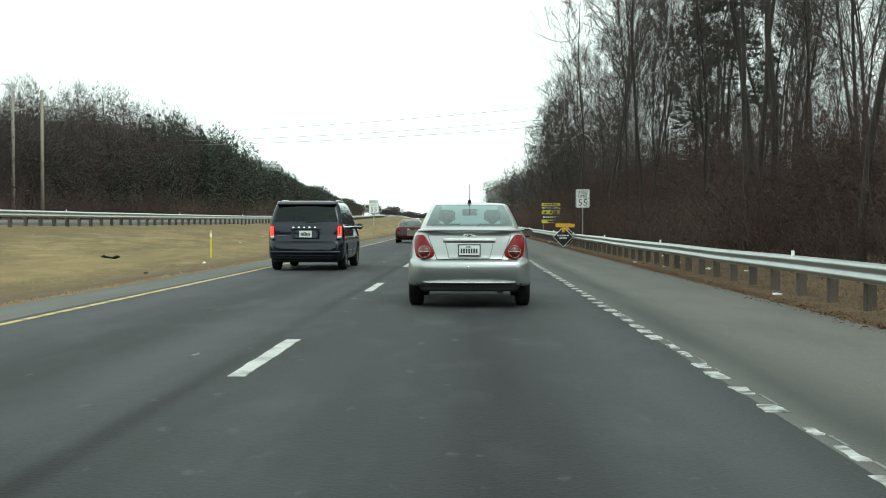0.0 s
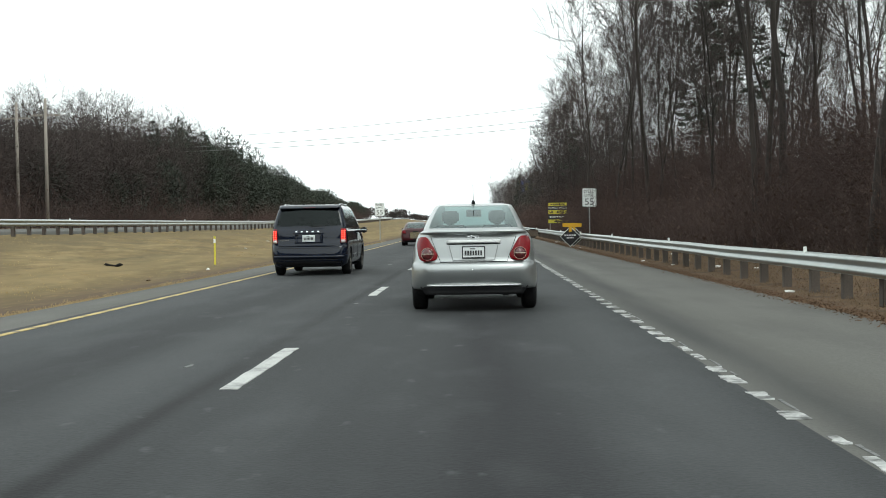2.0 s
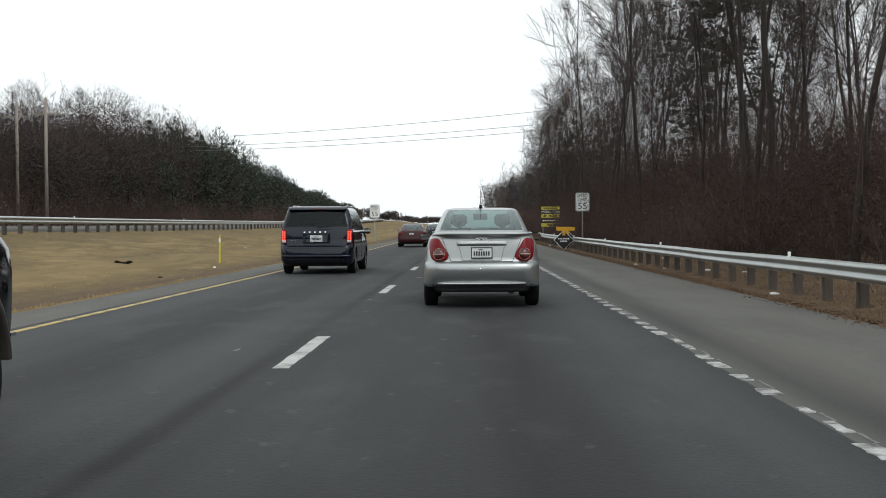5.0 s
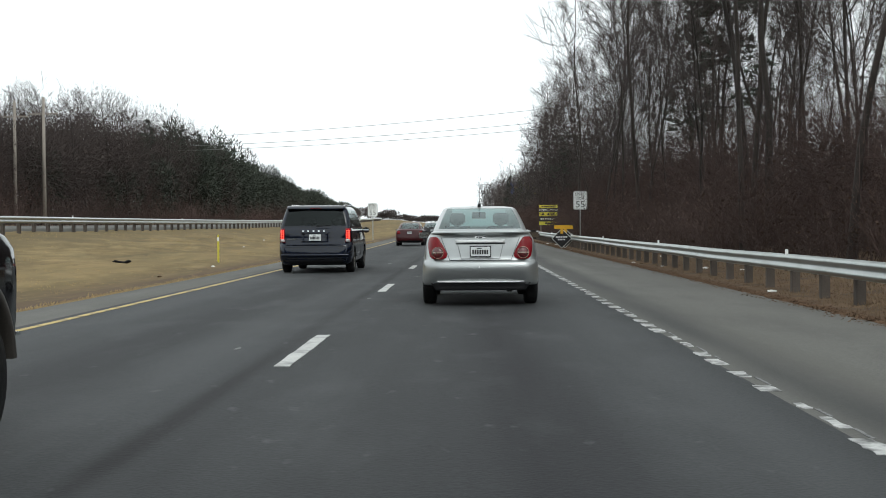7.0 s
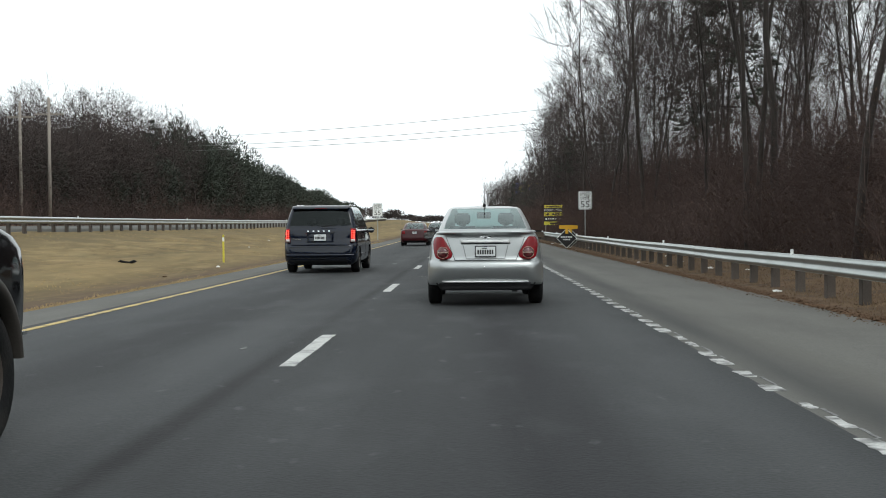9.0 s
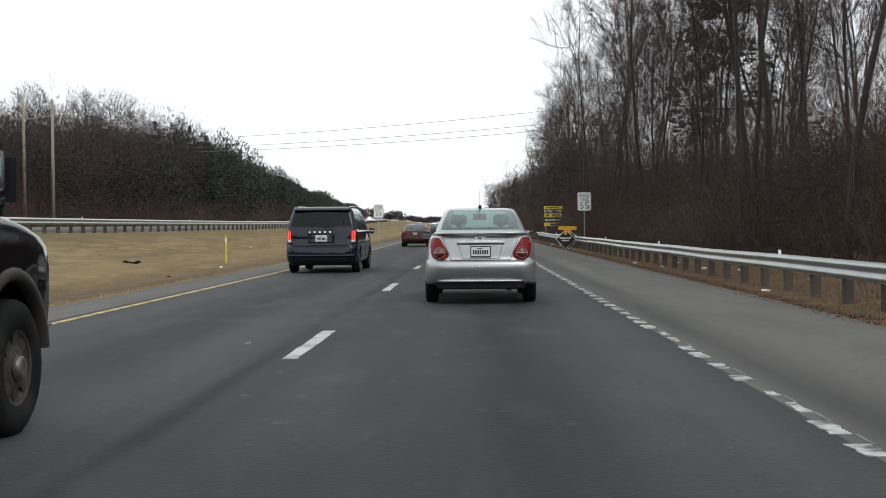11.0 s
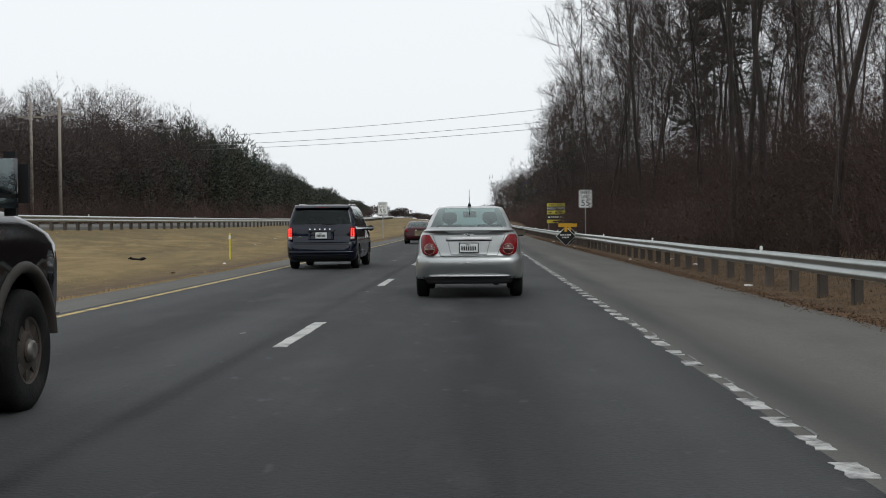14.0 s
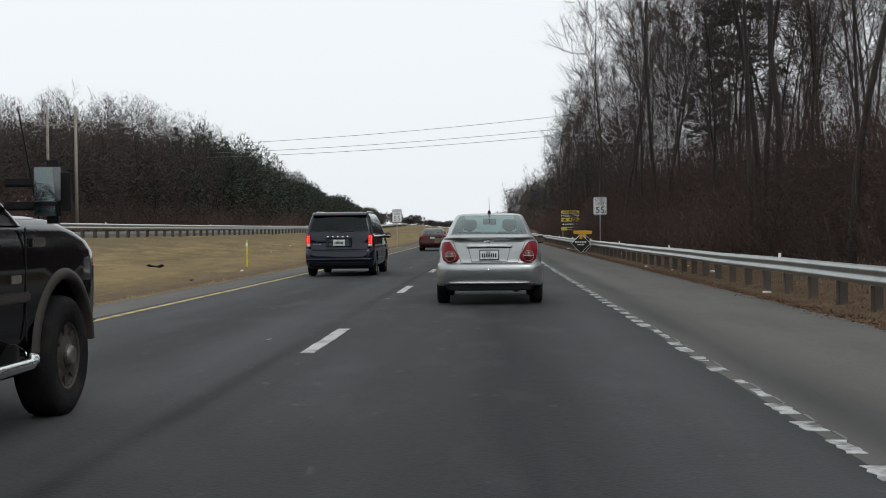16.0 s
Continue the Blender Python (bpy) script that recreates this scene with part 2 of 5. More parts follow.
M_MIRROR = material("mirror_glass", (0.55, 0.58, 0.60), 0.03, 1.0, vary=0.02, scale=3, fine=60, bump=0)
M_RIM_DARK = material("brown_dusty_rim", (0.060, 0.050, 0.042), 0.55, 0.4, vary=0.3, scale=8, fine=60, bump=0.05)
M_RIM = material("dull_alloy", (0.15, 0.14, 0.13), 0.45, 0.6, vary=0.15, scale=6, fine=60, bump=0.05)
M_GLASS = glass("green_tinted_glass", (0.62, 0.75, 0.74), 1.75)
M_TINT = glass("dark_privacy_glass", (0.10, 0.11, 0.12), 1.35)
M_RED_LENS = material("red_lamp_lens", (0.165, 0.006, 0.010), 0.2, vary=0.3, scale=14, fine=60, bump=0, coat=0.0, spec=0.22)
M_LENS_DARK = material("dark_round_lens", (0.075, 0.010, 0.011), 0.2, vary=0.1, scale=20, fine=60, bump=0, coat=0.6)
M_CLEAR_LENS = material("clear_lens", (0.55, 0.52, 0.50), 0.2, vary=0.1, scale=14, fine=60, bump=0, coat=0.5)
M_BRAKE = lamp_material("lit_brake_lamp", (0.97, 0.045, 0.03), 2.6)
M_LENS_RING = material("pale_lens_ring", (0.40, 0.30, 0.24), 0.35, 0.3, vary=0.1, scale=20, fine=60, bump=0)
M_TRIM_LIGHT = material("light_satin_trim", (0.72, 0.73, 0.73), 0.4, vary=0.06, scale=6, fine=60, bump=0)
M_PLATE = material("plate_white", (0.58, 0.60, 0.60), 0.4, vary=0.06, scale=10, fine=60, bump=0)
M_INK = material("black_ink", (0.02, 0.02, 0.022), 0.5, vary=0.1, scale=8, fine=60, bump=0)
M_SIGNWHITE = material("sign_white", (0.82, 0.84, 0.82), 0.45, vary=0.06, scale=2, fine=20, bump=0, dirt=((0.55, 0.55, 0.5), 0.6, 0.85, 2))
M_SIGNYELLOW = material("sign_yellow", (0.60, 0.52, 0.05), 0.5, vary=0.06, scale=3, fine=30, bump=0)
M_SIGNORANGE = material("sign_amber", (0.75, 0.42, 0.03), 0.5, vary=0.08, scale=3, fine=30, bump=0)
M_STAMP = material("worn_edge_paint", (0.40, 0.40, 0.39), 0.8, vary=0.35, scale=5, fine=40, dirt=((0.06, 0.06, 0.058), 0.44, 0.66, 6.0))
M_SCUFF = material("grey_worn_paint", (0.15, 0.15, 0.148), 0.8, vary=0.3, scale=6, fine=40, dirt=((0.07, 0.07, 0.07), 0.45, 0.65, 9.0))
M_SIGNBLUE = material("sign_blue", (0.035, 0.11, 0.42), 0.5, vary=0.08, scale=1, fine=20, bump=0)
M_PAPER = material("white_litter", (0.7, 0.7, 0.68), 0.8, vary=0.1, scale=10, fine=60, bump=0.1)

# ---- helpers of the place ----
def mesh_of(name, verts, faces, mat, smooth=False):
    me = bpy.data.meshes.new(name)
    me.from_pydata([tuple(v) for v in verts], [], faces)
    me.materials.append(mat)
    if smooth:
        me.polygons.foreach_set("use_smooth", [True] * len(me.polygons))
    me.update()
    return me


def part(name, me, parent=None, label="", m=None):
    """Links a mesh as one object under its thing, or at top level."""
    ob = new(name, me)
    if parent is not None:
        ob.parent = parent
    if m is not None:
        ob.matrix_basis = m
    if label:
        tagged(ob, label)
    return ob


def thing(name, label, category, group="", m=None, kind=""):
    ob = new(name)
    ob.empty_display_size = 0.2
    if m is not None:
        ob.matrix_basis = m
    return tagged(ob, label, category, group, kind)


def box_data(x0, x1, y0, y1, z0, z1, bevel=0.0):
    bm = bmesh.new()
    bmesh.ops.create_cube(bm, size=1)
    for v in bm.verts:
        v.co = Vector((x0 + (v.co.x + 0.5) * (x1 - x0), y0 + (v.co.y + 0.5) * (y1 - y0), z0 + (v.co.z + 0.5) * (z1 - z0)))
    if bevel:
        bmesh.ops.bevel(bm, geom=bm.edges[:], offset=bevel, segments=2, affect="EDGES")
    return bm


def box(name, x0, x1, y0, y1, z0, z1, mat, bevel=0.0):
    bm = box_data(x0, x1, y0, y1, z0, z1, bevel)
    me = bpy.data.meshes.new(name)
    bm.to_mesh(me)
    bm.free()
    me.materials.append(mat)
    return me


def tube(points, radii, sides, verts, faces, cap=False):
    """Adds a tapered tube along points to verts and faces."""
    base = len(verts)
    n = len(points)
    for i, (p, r) in enumerate(zip(points, radii)):
        d = (points[min(i + 1, n - 1)] - points[max(i - 1, 0)]).normalized()
        a = d.orthogonal().normalized()
        b = d.cross(a)
        for k in range(sides):
            w = 2 * math.pi * k / sides
            verts.append(p + r * (math.cos(w) * a + math.sin(w) * b))
    for i in range(n - 1):
        for k in range(sides):
            q = (k + 1) % sides
            faces.append((base + i * sides + k, base + i * sides + q, base + (i + 1) * sides + q, base + (i + 1) * sides + k))
    if cap:
        faces.append(tuple(base + k for k in reversed(range(sides))))
        faces.append(tuple(base + (n - 1) * sides + k for k in range(sides)))


def spike(p, d, length, r, verts, faces):
    """A three-sided twig that ends in a point."""
    base = len(verts)
    a = d.orthogonal().normalized()
    b = d.cross(a)
    for k in range(3):
        w = 2.0944 * k
        verts.append(p + r * (math.cos(w) * a + math.sin(w) * b))
    verts.append(p + d * length)
    for k in range(3):
        faces.append((base + k, base + (k + 1) % 3, base + 3))


# ---- the lie of the land: a straight road that bends gently to the left and rises ----
def bend(s):
    return 0.0 if s < 0 else -3.5e-5 * s * s if s < 500 else -8.75 - 0.035 * (s - 500)


def rise(s):
    return 0.0 if s < 0 else 2.4e-5 * s * s if s < 260 else 1.6224 + 0.01248 * (s - 260) - 1.5e-5 * (s - 260) ** 2 if s < 676 else 4.218


PROFILE = [(-2500, 14), (-300, 8), (-90, 3.2), (-50, 2.0), (-33, 1.35), (-20.5, 1.10), (-19.2, 1.0), (-17.0, 0.68), (-13, 0.22), (-9.2, -0.12), (-8.2, -0.14), (-6.9, -0.06),
           (4.85, -0.06), (5.6, -0.10), (7.0, -0.02), (9.5, 0.25), (14, 0.8), (25, 2.2), (45, 4.5), (120, 7), (2500, 20)]


def land(u):
    for (a, za), (b, zb) in zip(PROFILE, PROFILE[1:]):
        if u <= b:
            k = (u - a) / (b - a)
            return za + (zb - za) * k
    return PROFILE[-1][1]


def at(u, s, h=0.0):
    """The point u metres right of the lane's middle, s metres along the road, h above the pavement."""
    return Vector((u + bend(s), s, rise(s) + h))


def on_land(u, s):
    return at(u, s, land(u) + 0.12 * noise.noise(Vector((u * 0.25, s * 0.25, 0))) * min(1, max(0, abs(u + 1) - 7.5) / 3))


def strip(name, us, hs, ss, mat):
    verts = [at(u, s, h) for s in ss for u, h in zip(us, hs)]
    n = len(us)
    faces = [(i * n + k, i * n + k + 1, (i + 1) * n + k + 1, (i + 1) * n + k) for i in range(len(ss) - 1) for k in range(n - 1)]
    return mesh_of(name, verts, faces, mat, True)


LONG = [-2500, -900, -400, -200, -120, -60, -30] + list(range(-20, 300, 5)) + list(range(300, 700, 20)) + [760, 900, 1200, 1800, 3000]
us = [-2500, -800, -300, -150, -90, -70, -50, -40, -33] + [-31 + 0.75 * i for i in range(32)] + [-6.9, -6.0, 4.0, 4.85] + [5.2 + 0.7 * i for i in range(22)] + [24, 30, 38, 45, 70, 120, 300, 900, 2500]
verts = [on_land(u, s) for s in LONG for u in us]
n = len(us)
faces = [(i * n + k, i * n + k + 1, (i + 1) * n + k + 1, (i + 1) * n + k) for i in range(len(LONG) - 1) for k in range(n - 1)]
ground_mesh = mesh_of("ground", verts, faces, M_GRASS, True)
ground_mesh.materials.append(M_LITTER)
for p in ground_mesh.polygons:
    u = us[p.index % (n - 1)]
    p.material_index = 1 if u >= 4.5 or u < -34 else 0
ground = tagged(part("ground", ground_mesh), "dry tan winter grass median and brown leaf litter beside the highway", "ground", kind="structure")

ROADLONG = [-400, -200, -100, -60, -30] + list(range(-20, 300, 4)) + list(range(300, 700, 20))
road = tagged(part("road", strip("road", [-5.85, -3.7, -1.75, 0, 1.99], [0, 0.012, 0.02, 0.012, 0], ROADLONG, M_ASPHALT)), "dark grey worn asphalt of two highway lanes", "road", kind="structure")
shoulder = tagged(part("shoulder", strip("shoulder", [1.99, 3.4, 4.95, 5.05], [0, -0.01, -0.03, -0.1], ROADLONG, M_SHOULDER)), "lighter brownish grey paved shoulder beside the lane", "road shoulder", kind="structure")
shoulder_left = tagged(part("shoulder", strip("shoulder", [-7.05, -6.98, -6.3, -5.85], [-0.1, -0.02, -0.005, 0], ROADLONG, M_SHOULDER)), "narrow light grey paved shoulder along the grass median", "road shoulder", kind="structure")
road_far = tagged(part("road", strip("road", [-31.7, -31.5, -26, -20.9, -20.75], [0.9, 1.45, 1.36, 1.25, 0.8], ROADLONG, M_SHOULDER)), "raised grey carriageway for the opposite traffic beyond the median", "road", kind="structure")

# paint on the road
rng = random.Random(5)


def paint(name, u0, u1, s0, s1, mat, lift=0.007, ragged=0.0, steps=6):
    verts, faces = [], []
    for i in range(steps + 1):
        s = s0 + (s1 - s0) * i / steps
        a, b = u0 + rng.uniform(0, ragged), u1 - rng.uniform(0, ragged)
        crown = lambda u: 0.02 * max(0.0, 1 - abs(u + 1.75) / 3.9)
        verts += [at(a, s, crown(a) + lift), at(b, s, crown(b) + lift), at(a, s, crown(a) - 0.01), at(b, s, crown(b) - 0.01)]
    for i in range(steps):
        k, j = 4 * i, 4 * i + 4
        faces += [(k, k + 1, j + 1, j), (k + 2, k, j, j + 2), (k + 1, k + 3, j + 3, j + 1)]
    faces += [(0, 2, 3, 1), (4 * steps, 4 * steps + 1, 4 * steps + 3, 4 * steps + 2)]
    return mesh_of(name, verts, faces, mat)


for i in range(24):
    s = 9.4 + 12.19 * i
    part("lane_dash", paint("lane_dash", -1.87, -1.71, s, s + 3.05, M_WHITE, ragged=0.015, steps=10), road, "worn white lane dash")
part("edge_line", paint("edge_line", -5.69, -5.56, -20, 420, M_YELLOW, ragged=0.012, steps=260), shoulder_left, "faded yellow edge line")
s = 0.6
while s < 68:
    ln = rng.uniform(0.28, 0.52)
    gap = rng.uniform(0.68, 0.92) - ln
    w = rng.choice((0.07, 0.1, 0.12, 0.13, 0.14))
    if rng.random() > 0.06:
        part("edge_line_piece", paint("edge_line_piece", 2.06 - w, 2.1, s, s + ln, M_STAMP, lift=0.003, ragged=0.035, steps=5), shoulder)
    if rng.random() < 0.6:
        part("edge_line_piece", paint("edge_line_piece", 2.08, 2.115, s + ln, s + ln + gap, M_SCUFF, lift=0.003, ragged=0.012, steps=3), shoulder)
    s += ln + gap
part("edge_line", paint("edge_line", 1.98, 2.08, 68, 420, M_WHITE, ragged=0.06, steps=300), shoulder, "worn white edge line over a rumble strip")
# scuffs of old paint on the lanes
for i in range(18):
    s, u = rng.uniform(6, 70), rng.choice((-1.75, -1.75, 0.55, -0.6, 0.9, -4.4, -2.9)) + rng.gauss(0, 0.22)
    part("paint_scuff", paint("paint_scuff", u, u + rng.uniform(0.05, 0.16), s, s + rng.uniform(0.1, 0.45), M_SCUFF, lift=0.005, ragged=0.03, steps=3), road)


# ---- guardrails: a W-shaped beam on posts ----
WAVE = [(0.0, -0.155), (0.045, -0.13), (0.08, -0.10), (0.08, -0.06), (0.02, -0.02), (0.02, 0.02), (0.08, 0.06), (0.08, 0.10), (0.045, 0.13), (0.0, 0.155)]


def guardrail(label, u, s0, s1, face, height, post_mat, base):
    """face: +1 where the beam looks to the right, -1 to the left."""
    rail = thing("guardrail", label, "guardrail", m=Matrix.Translation(at(u, s0, base)))
    inv = Matrix.Translation(-at(u, s0, base))
    s = s0
    while s < s1:
        e = s + 3.81
        verts, faces = [], []
        for q in (s, s + 1.9, e + 0.12):
            for back in (0.0, -0.008):
                for dx, dz in WAVE:
                    wob = 0.02 * noise.noise(Vector((0, q * 0.12, u)))
                    verts.append(inv @ at(u + face * (dx + back + 0.004 * (q == s)), q, base + height - 0.155 + dz + wob))
        m = len(WAVE)
        for i in range(2):
            for lay in (0, 1):
                o = (2 * i + lay) * m
                o2 = o + 2 * m
                for k in range(m - 1):
                    faces.append((o + k, o + k + 1, o2 + k + 1, o2 + k))
            for k in (0, m - 1):
                faces.append((2 * i * m + k, 2 * i * m + m + k, 2 * i * m + 3 * m + k, 2 * i * m + 2 * m + k))
        part("beam", mesh_of("beam", verts, faces, M_STEEL, True), rail)
        s = e
    post = box("post", -0.075, 0.075, -0.09, 0.09, -0.5, height - 0.02, post_mat, 0.012)
    block = box("spacer_block", -0.09, 0.05, -0.07, 0.07, height - 0.32, height - 0.01, post_mat, 0.01)
    s = s0 + 0.9
    while s < s1:
        ob = part("post", post, rail, m=inv @ Matrix.Translation(at(u - face * 0.2, s, base)))
        part("spacer_block", block, ob, m=Matrix.Translation((face * 0.11, 0, 0.0)))
        s += 1.905
    return rail


guardrail("galvanised steel guardrail on weathered posts beside the shoulder", 5.85, 8.0, 190, -1, 0.72, M_POST, -0.06)
guardrail("galvanised steel guardrail in front of trees along the passing lane", -7.6, -205, -140, 1, 0.72, M_POST, -0.1)
guardrail("long galvanised steel guardrail above the grass slope of the median", -19.9, 10, 330, 1, 0.74, M_POST, 1.08)

# ---- vehicles ----
NR, NC, NS = 10, 5, 30


def outline(z, hw, yr, yf, rr, rf=0.5, bow=0.05):
    """A closed plan outline at one height, from the rear left round by the right side."""
    pts = []
    rf = min(rf, 0.3 * (yf - yr), 0.6 * hw)

    def rear_y(x):
        return yr + bow * (x / hw) ** 2
    xr = hw - rr
    ry = min(rr * 1.5, 0.45)
    for i in range(NR):
        x = -xr + 2 * xr * i / NR
        pts.append((x, rear_y(x)))
    for i in range(NC):
        a = math.pi / 2 * i / NC
        pts.append((xr + rr * math.sin(a), rear_y(xr) + ry * (1 - math.cos(a))))
    y0, y1 = rear_y(xr) + ry, yf - rf
    for i in range(NS):
        pts.append((hw, y0 + (y1 - y0) * i / NS))
    for i in range(NC):
        a = math.pi / 2 * i / NC
        pts.append((hw - rf * 0.7 * (1 - math.cos(a)), y1 + rf * math.sin(a)))
    xf = hw - rf * 0.7
    for i in range(NR):
        pts.append((xf - 2 * xf * i / NR, yf))
    for i in range(NC):
        a = math.pi / 2 * (1 - i / NC)
        pts.append((-hw + rf * 0.7 * (1 - math.cos(a)), y1 + rf * math.sin(a)))
    for i in range(NS):
        pts.append((-hw, y1 + (y0 - y1) * i / NS))
    for i in range(NC):
        a = math.pi / 2 * (1 - i / NC)
        pts.append((-xr - rr * math.sin(a), rear_y(xr) + ry * (1 - math.cos(a))))
    return [Vector((x, y, z)) for x, y in pts]


K_REAR, K_RR, K_SIDE_R = (0, NR), (NR, NR + NC), (NR + NC, NR + NC + NS)
K_FRONT = (NR + 2 * NC + NS, 2 * NR + 2 * NC + NS)
K_SIDE_L = (2 * NR + 3 * NC + NS, 2 * NR + 3 * NC + 2 * NS)
K_ALL = 2 * NR + 4 * NC + 2 * NS


def shell(rows, wheels=(), arch=0.36, keep=None, top=True, bottom=True, rf=0.5, bow=0.05):
    """Stacked outlines joined to a skin. wheels: (y, z) of the axles, whose arches are cut out. keep(i, k): which faces stay."""
    verts, faces = [], []
    for r in rows:
        verts += outline(*r, rf=rf, bow=bow)
    for v in verts:
        for wy, wz in wheels:
            d = math.hypot(v.y - wy, v.z - wz)
            if abs(v.x) > 0.6 and arch * 0.72 < d < arch * 1.22:
                q = arch / d
                v.y, v.z = wy + (v.y - wy) * q, wz + (v.z - wz) * q
    for i in range(len(rows) - 1):
        for k in range(K_ALL):
            f = (i * K_ALL + k, i * K_ALL + (k + 1) % K_ALL, (i + 1) * K_ALL + (k + 1) % K_ALL, (i + 1) * K_ALL + k)
            c = sum((verts[j] for j in f), Vector()) / 4
            if any(abs(c.x) > 0.6 and math.hypot(c.y - wy, c.z - wz) < arch * 0.985 for wy, wz in wheels):
                continue
            if keep is None or keep(i, k):
                faces.append(f)
    if bottom:
        faces.append(tuple(reversed(range(K_ALL))))
    if top:
        faces.append(tuple(range((len(rows) - 1) * K_ALL, len(rows) * K_ALL)))
    used = sorted({j for f in faces for j in f})
    index = {j: i for i, j in enumerate(used)}
    return [verts[j] for j in used], [tuple(index[j] for j in f) for f in faces]


def rear_surface(rows, bow):
    """The rear skin's y as a function of x and z."""
    def y_at(x, z):
        a, b = rows[0], rows[-1]
        for p, q in zip(rows, rows[1:]):
            if p[0] <= z <= q[0]:
                a, b = p, q
                break
        k = 0 if b[0] == a[0] else min(1, max(0, (z - a[0]) / (b[0] - a[0])))
        hw, yr, rr = (a[i] + (b[i] - a[i]) * k for i in (1, 2, 4))
        xr, ry = hw - rr, min(rr * 1.5, 0.45)
        if abs(x) <= xr:
            return yr + bow * (x / hw) ** 2
        t = min(1.0, (abs(x) - xr) / rr)
        return yr + bow * (xr / hw) ** 2 + ry * (1 - math.sqrt(max(0, 1 - t * t)))
    return y_at


def patch(y_at, corners, off=0.01, pillow=0.01, n=8, m=8, depth=0.03):
    """A four-cornered plate that follows the rear skin; corners (x, z): bottom left, bottom right, top right, top left."""
    (ax, az), (bx, bz), (cx, cz), (dx, dz) = corners
    verts, faces = [], []
    for j in range(m + 1):
        for i in range(n + 1):
            u, v = i / n, j / m
            x = (ax * (1 - u) + bx * u) * (1 - v) + (dx * (1 - u) + cx * u) * v
            z = (az * (1 - u) + bz * u) * (1 - v) + (dz * (1 - u) + cz * u) * v
            bulge = pillow * (1 - (2 * u - 1) ** 4) * (1 - (2 * v - 1) ** 4)
            verts.append(Vector((x, y_at(x, z) - off - bulge, z)))
    w = n + 1
    faces = [(j * w + i, j * w + i + 1, (j + 1) * w + i + 1, (j + 1) * w + i) for j in range(m) for i in range(n)]
    rim = [i for i in range(w)] + [j * w + n for j in range(1, m + 1)] + [m * w + i for i in range(n - 1, -1, -1)] + [j * w for j in range(m - 1, 0, -1)]
    base = len(verts)
    verts += [verts[i] + Vector((0, depth, 0)) for i in rim]
    r = len(rim)
    faces += [(rim[k], base + k, base + (k + 1) % r, rim[(k + 1) % r]) for k in range(r)]
    return verts, faces


def disc(y_at, cx, cz, rad, off=0.02, dome=0.02, inner=0.0):
    verts, faces = [], []
    rings = [inner, (inner + 1) / 2, 0.92, 1.0] if inner else [0.01, 0.5, 0.9, 1.0]
    for q in rings:
        for k in range(24):
            a = math.tau * k / 24
            x, z = cx + rad * q * math.cos(a), cz + rad * q * math.sin(a)
            verts.append(Vector((x, y_at(x, z) - off - dome * (1 - q * q) + (0.02 if q == 1.0 else 0), z)))
    for i in range(3):
        for k in range(24):
            faces.append((i * 24 + k, i * 24 + (k + 1) % 24, (i + 1) * 24 + (k + 1) % 24, (i + 1) * 24 + k))
    return verts, faces


def lathe(profile, sides=32):
    """Turns (radius, x) round the x axis."""
    verts, faces = [], []
    for r, x in profile:
        for k in range(sides):
            a = math.tau * k / sides
            verts.append(Vector((x, r * math.cos(a), r * math.sin(a))))
    for i in range(len(profile) - 1):
        for k in range(sides):
            faces.append((i * sides + k, i * sides + (k + 1) % sides, (i + 1) * sides + (k + 1) % sides, (i + 1) * sides + k))
    return verts, faces


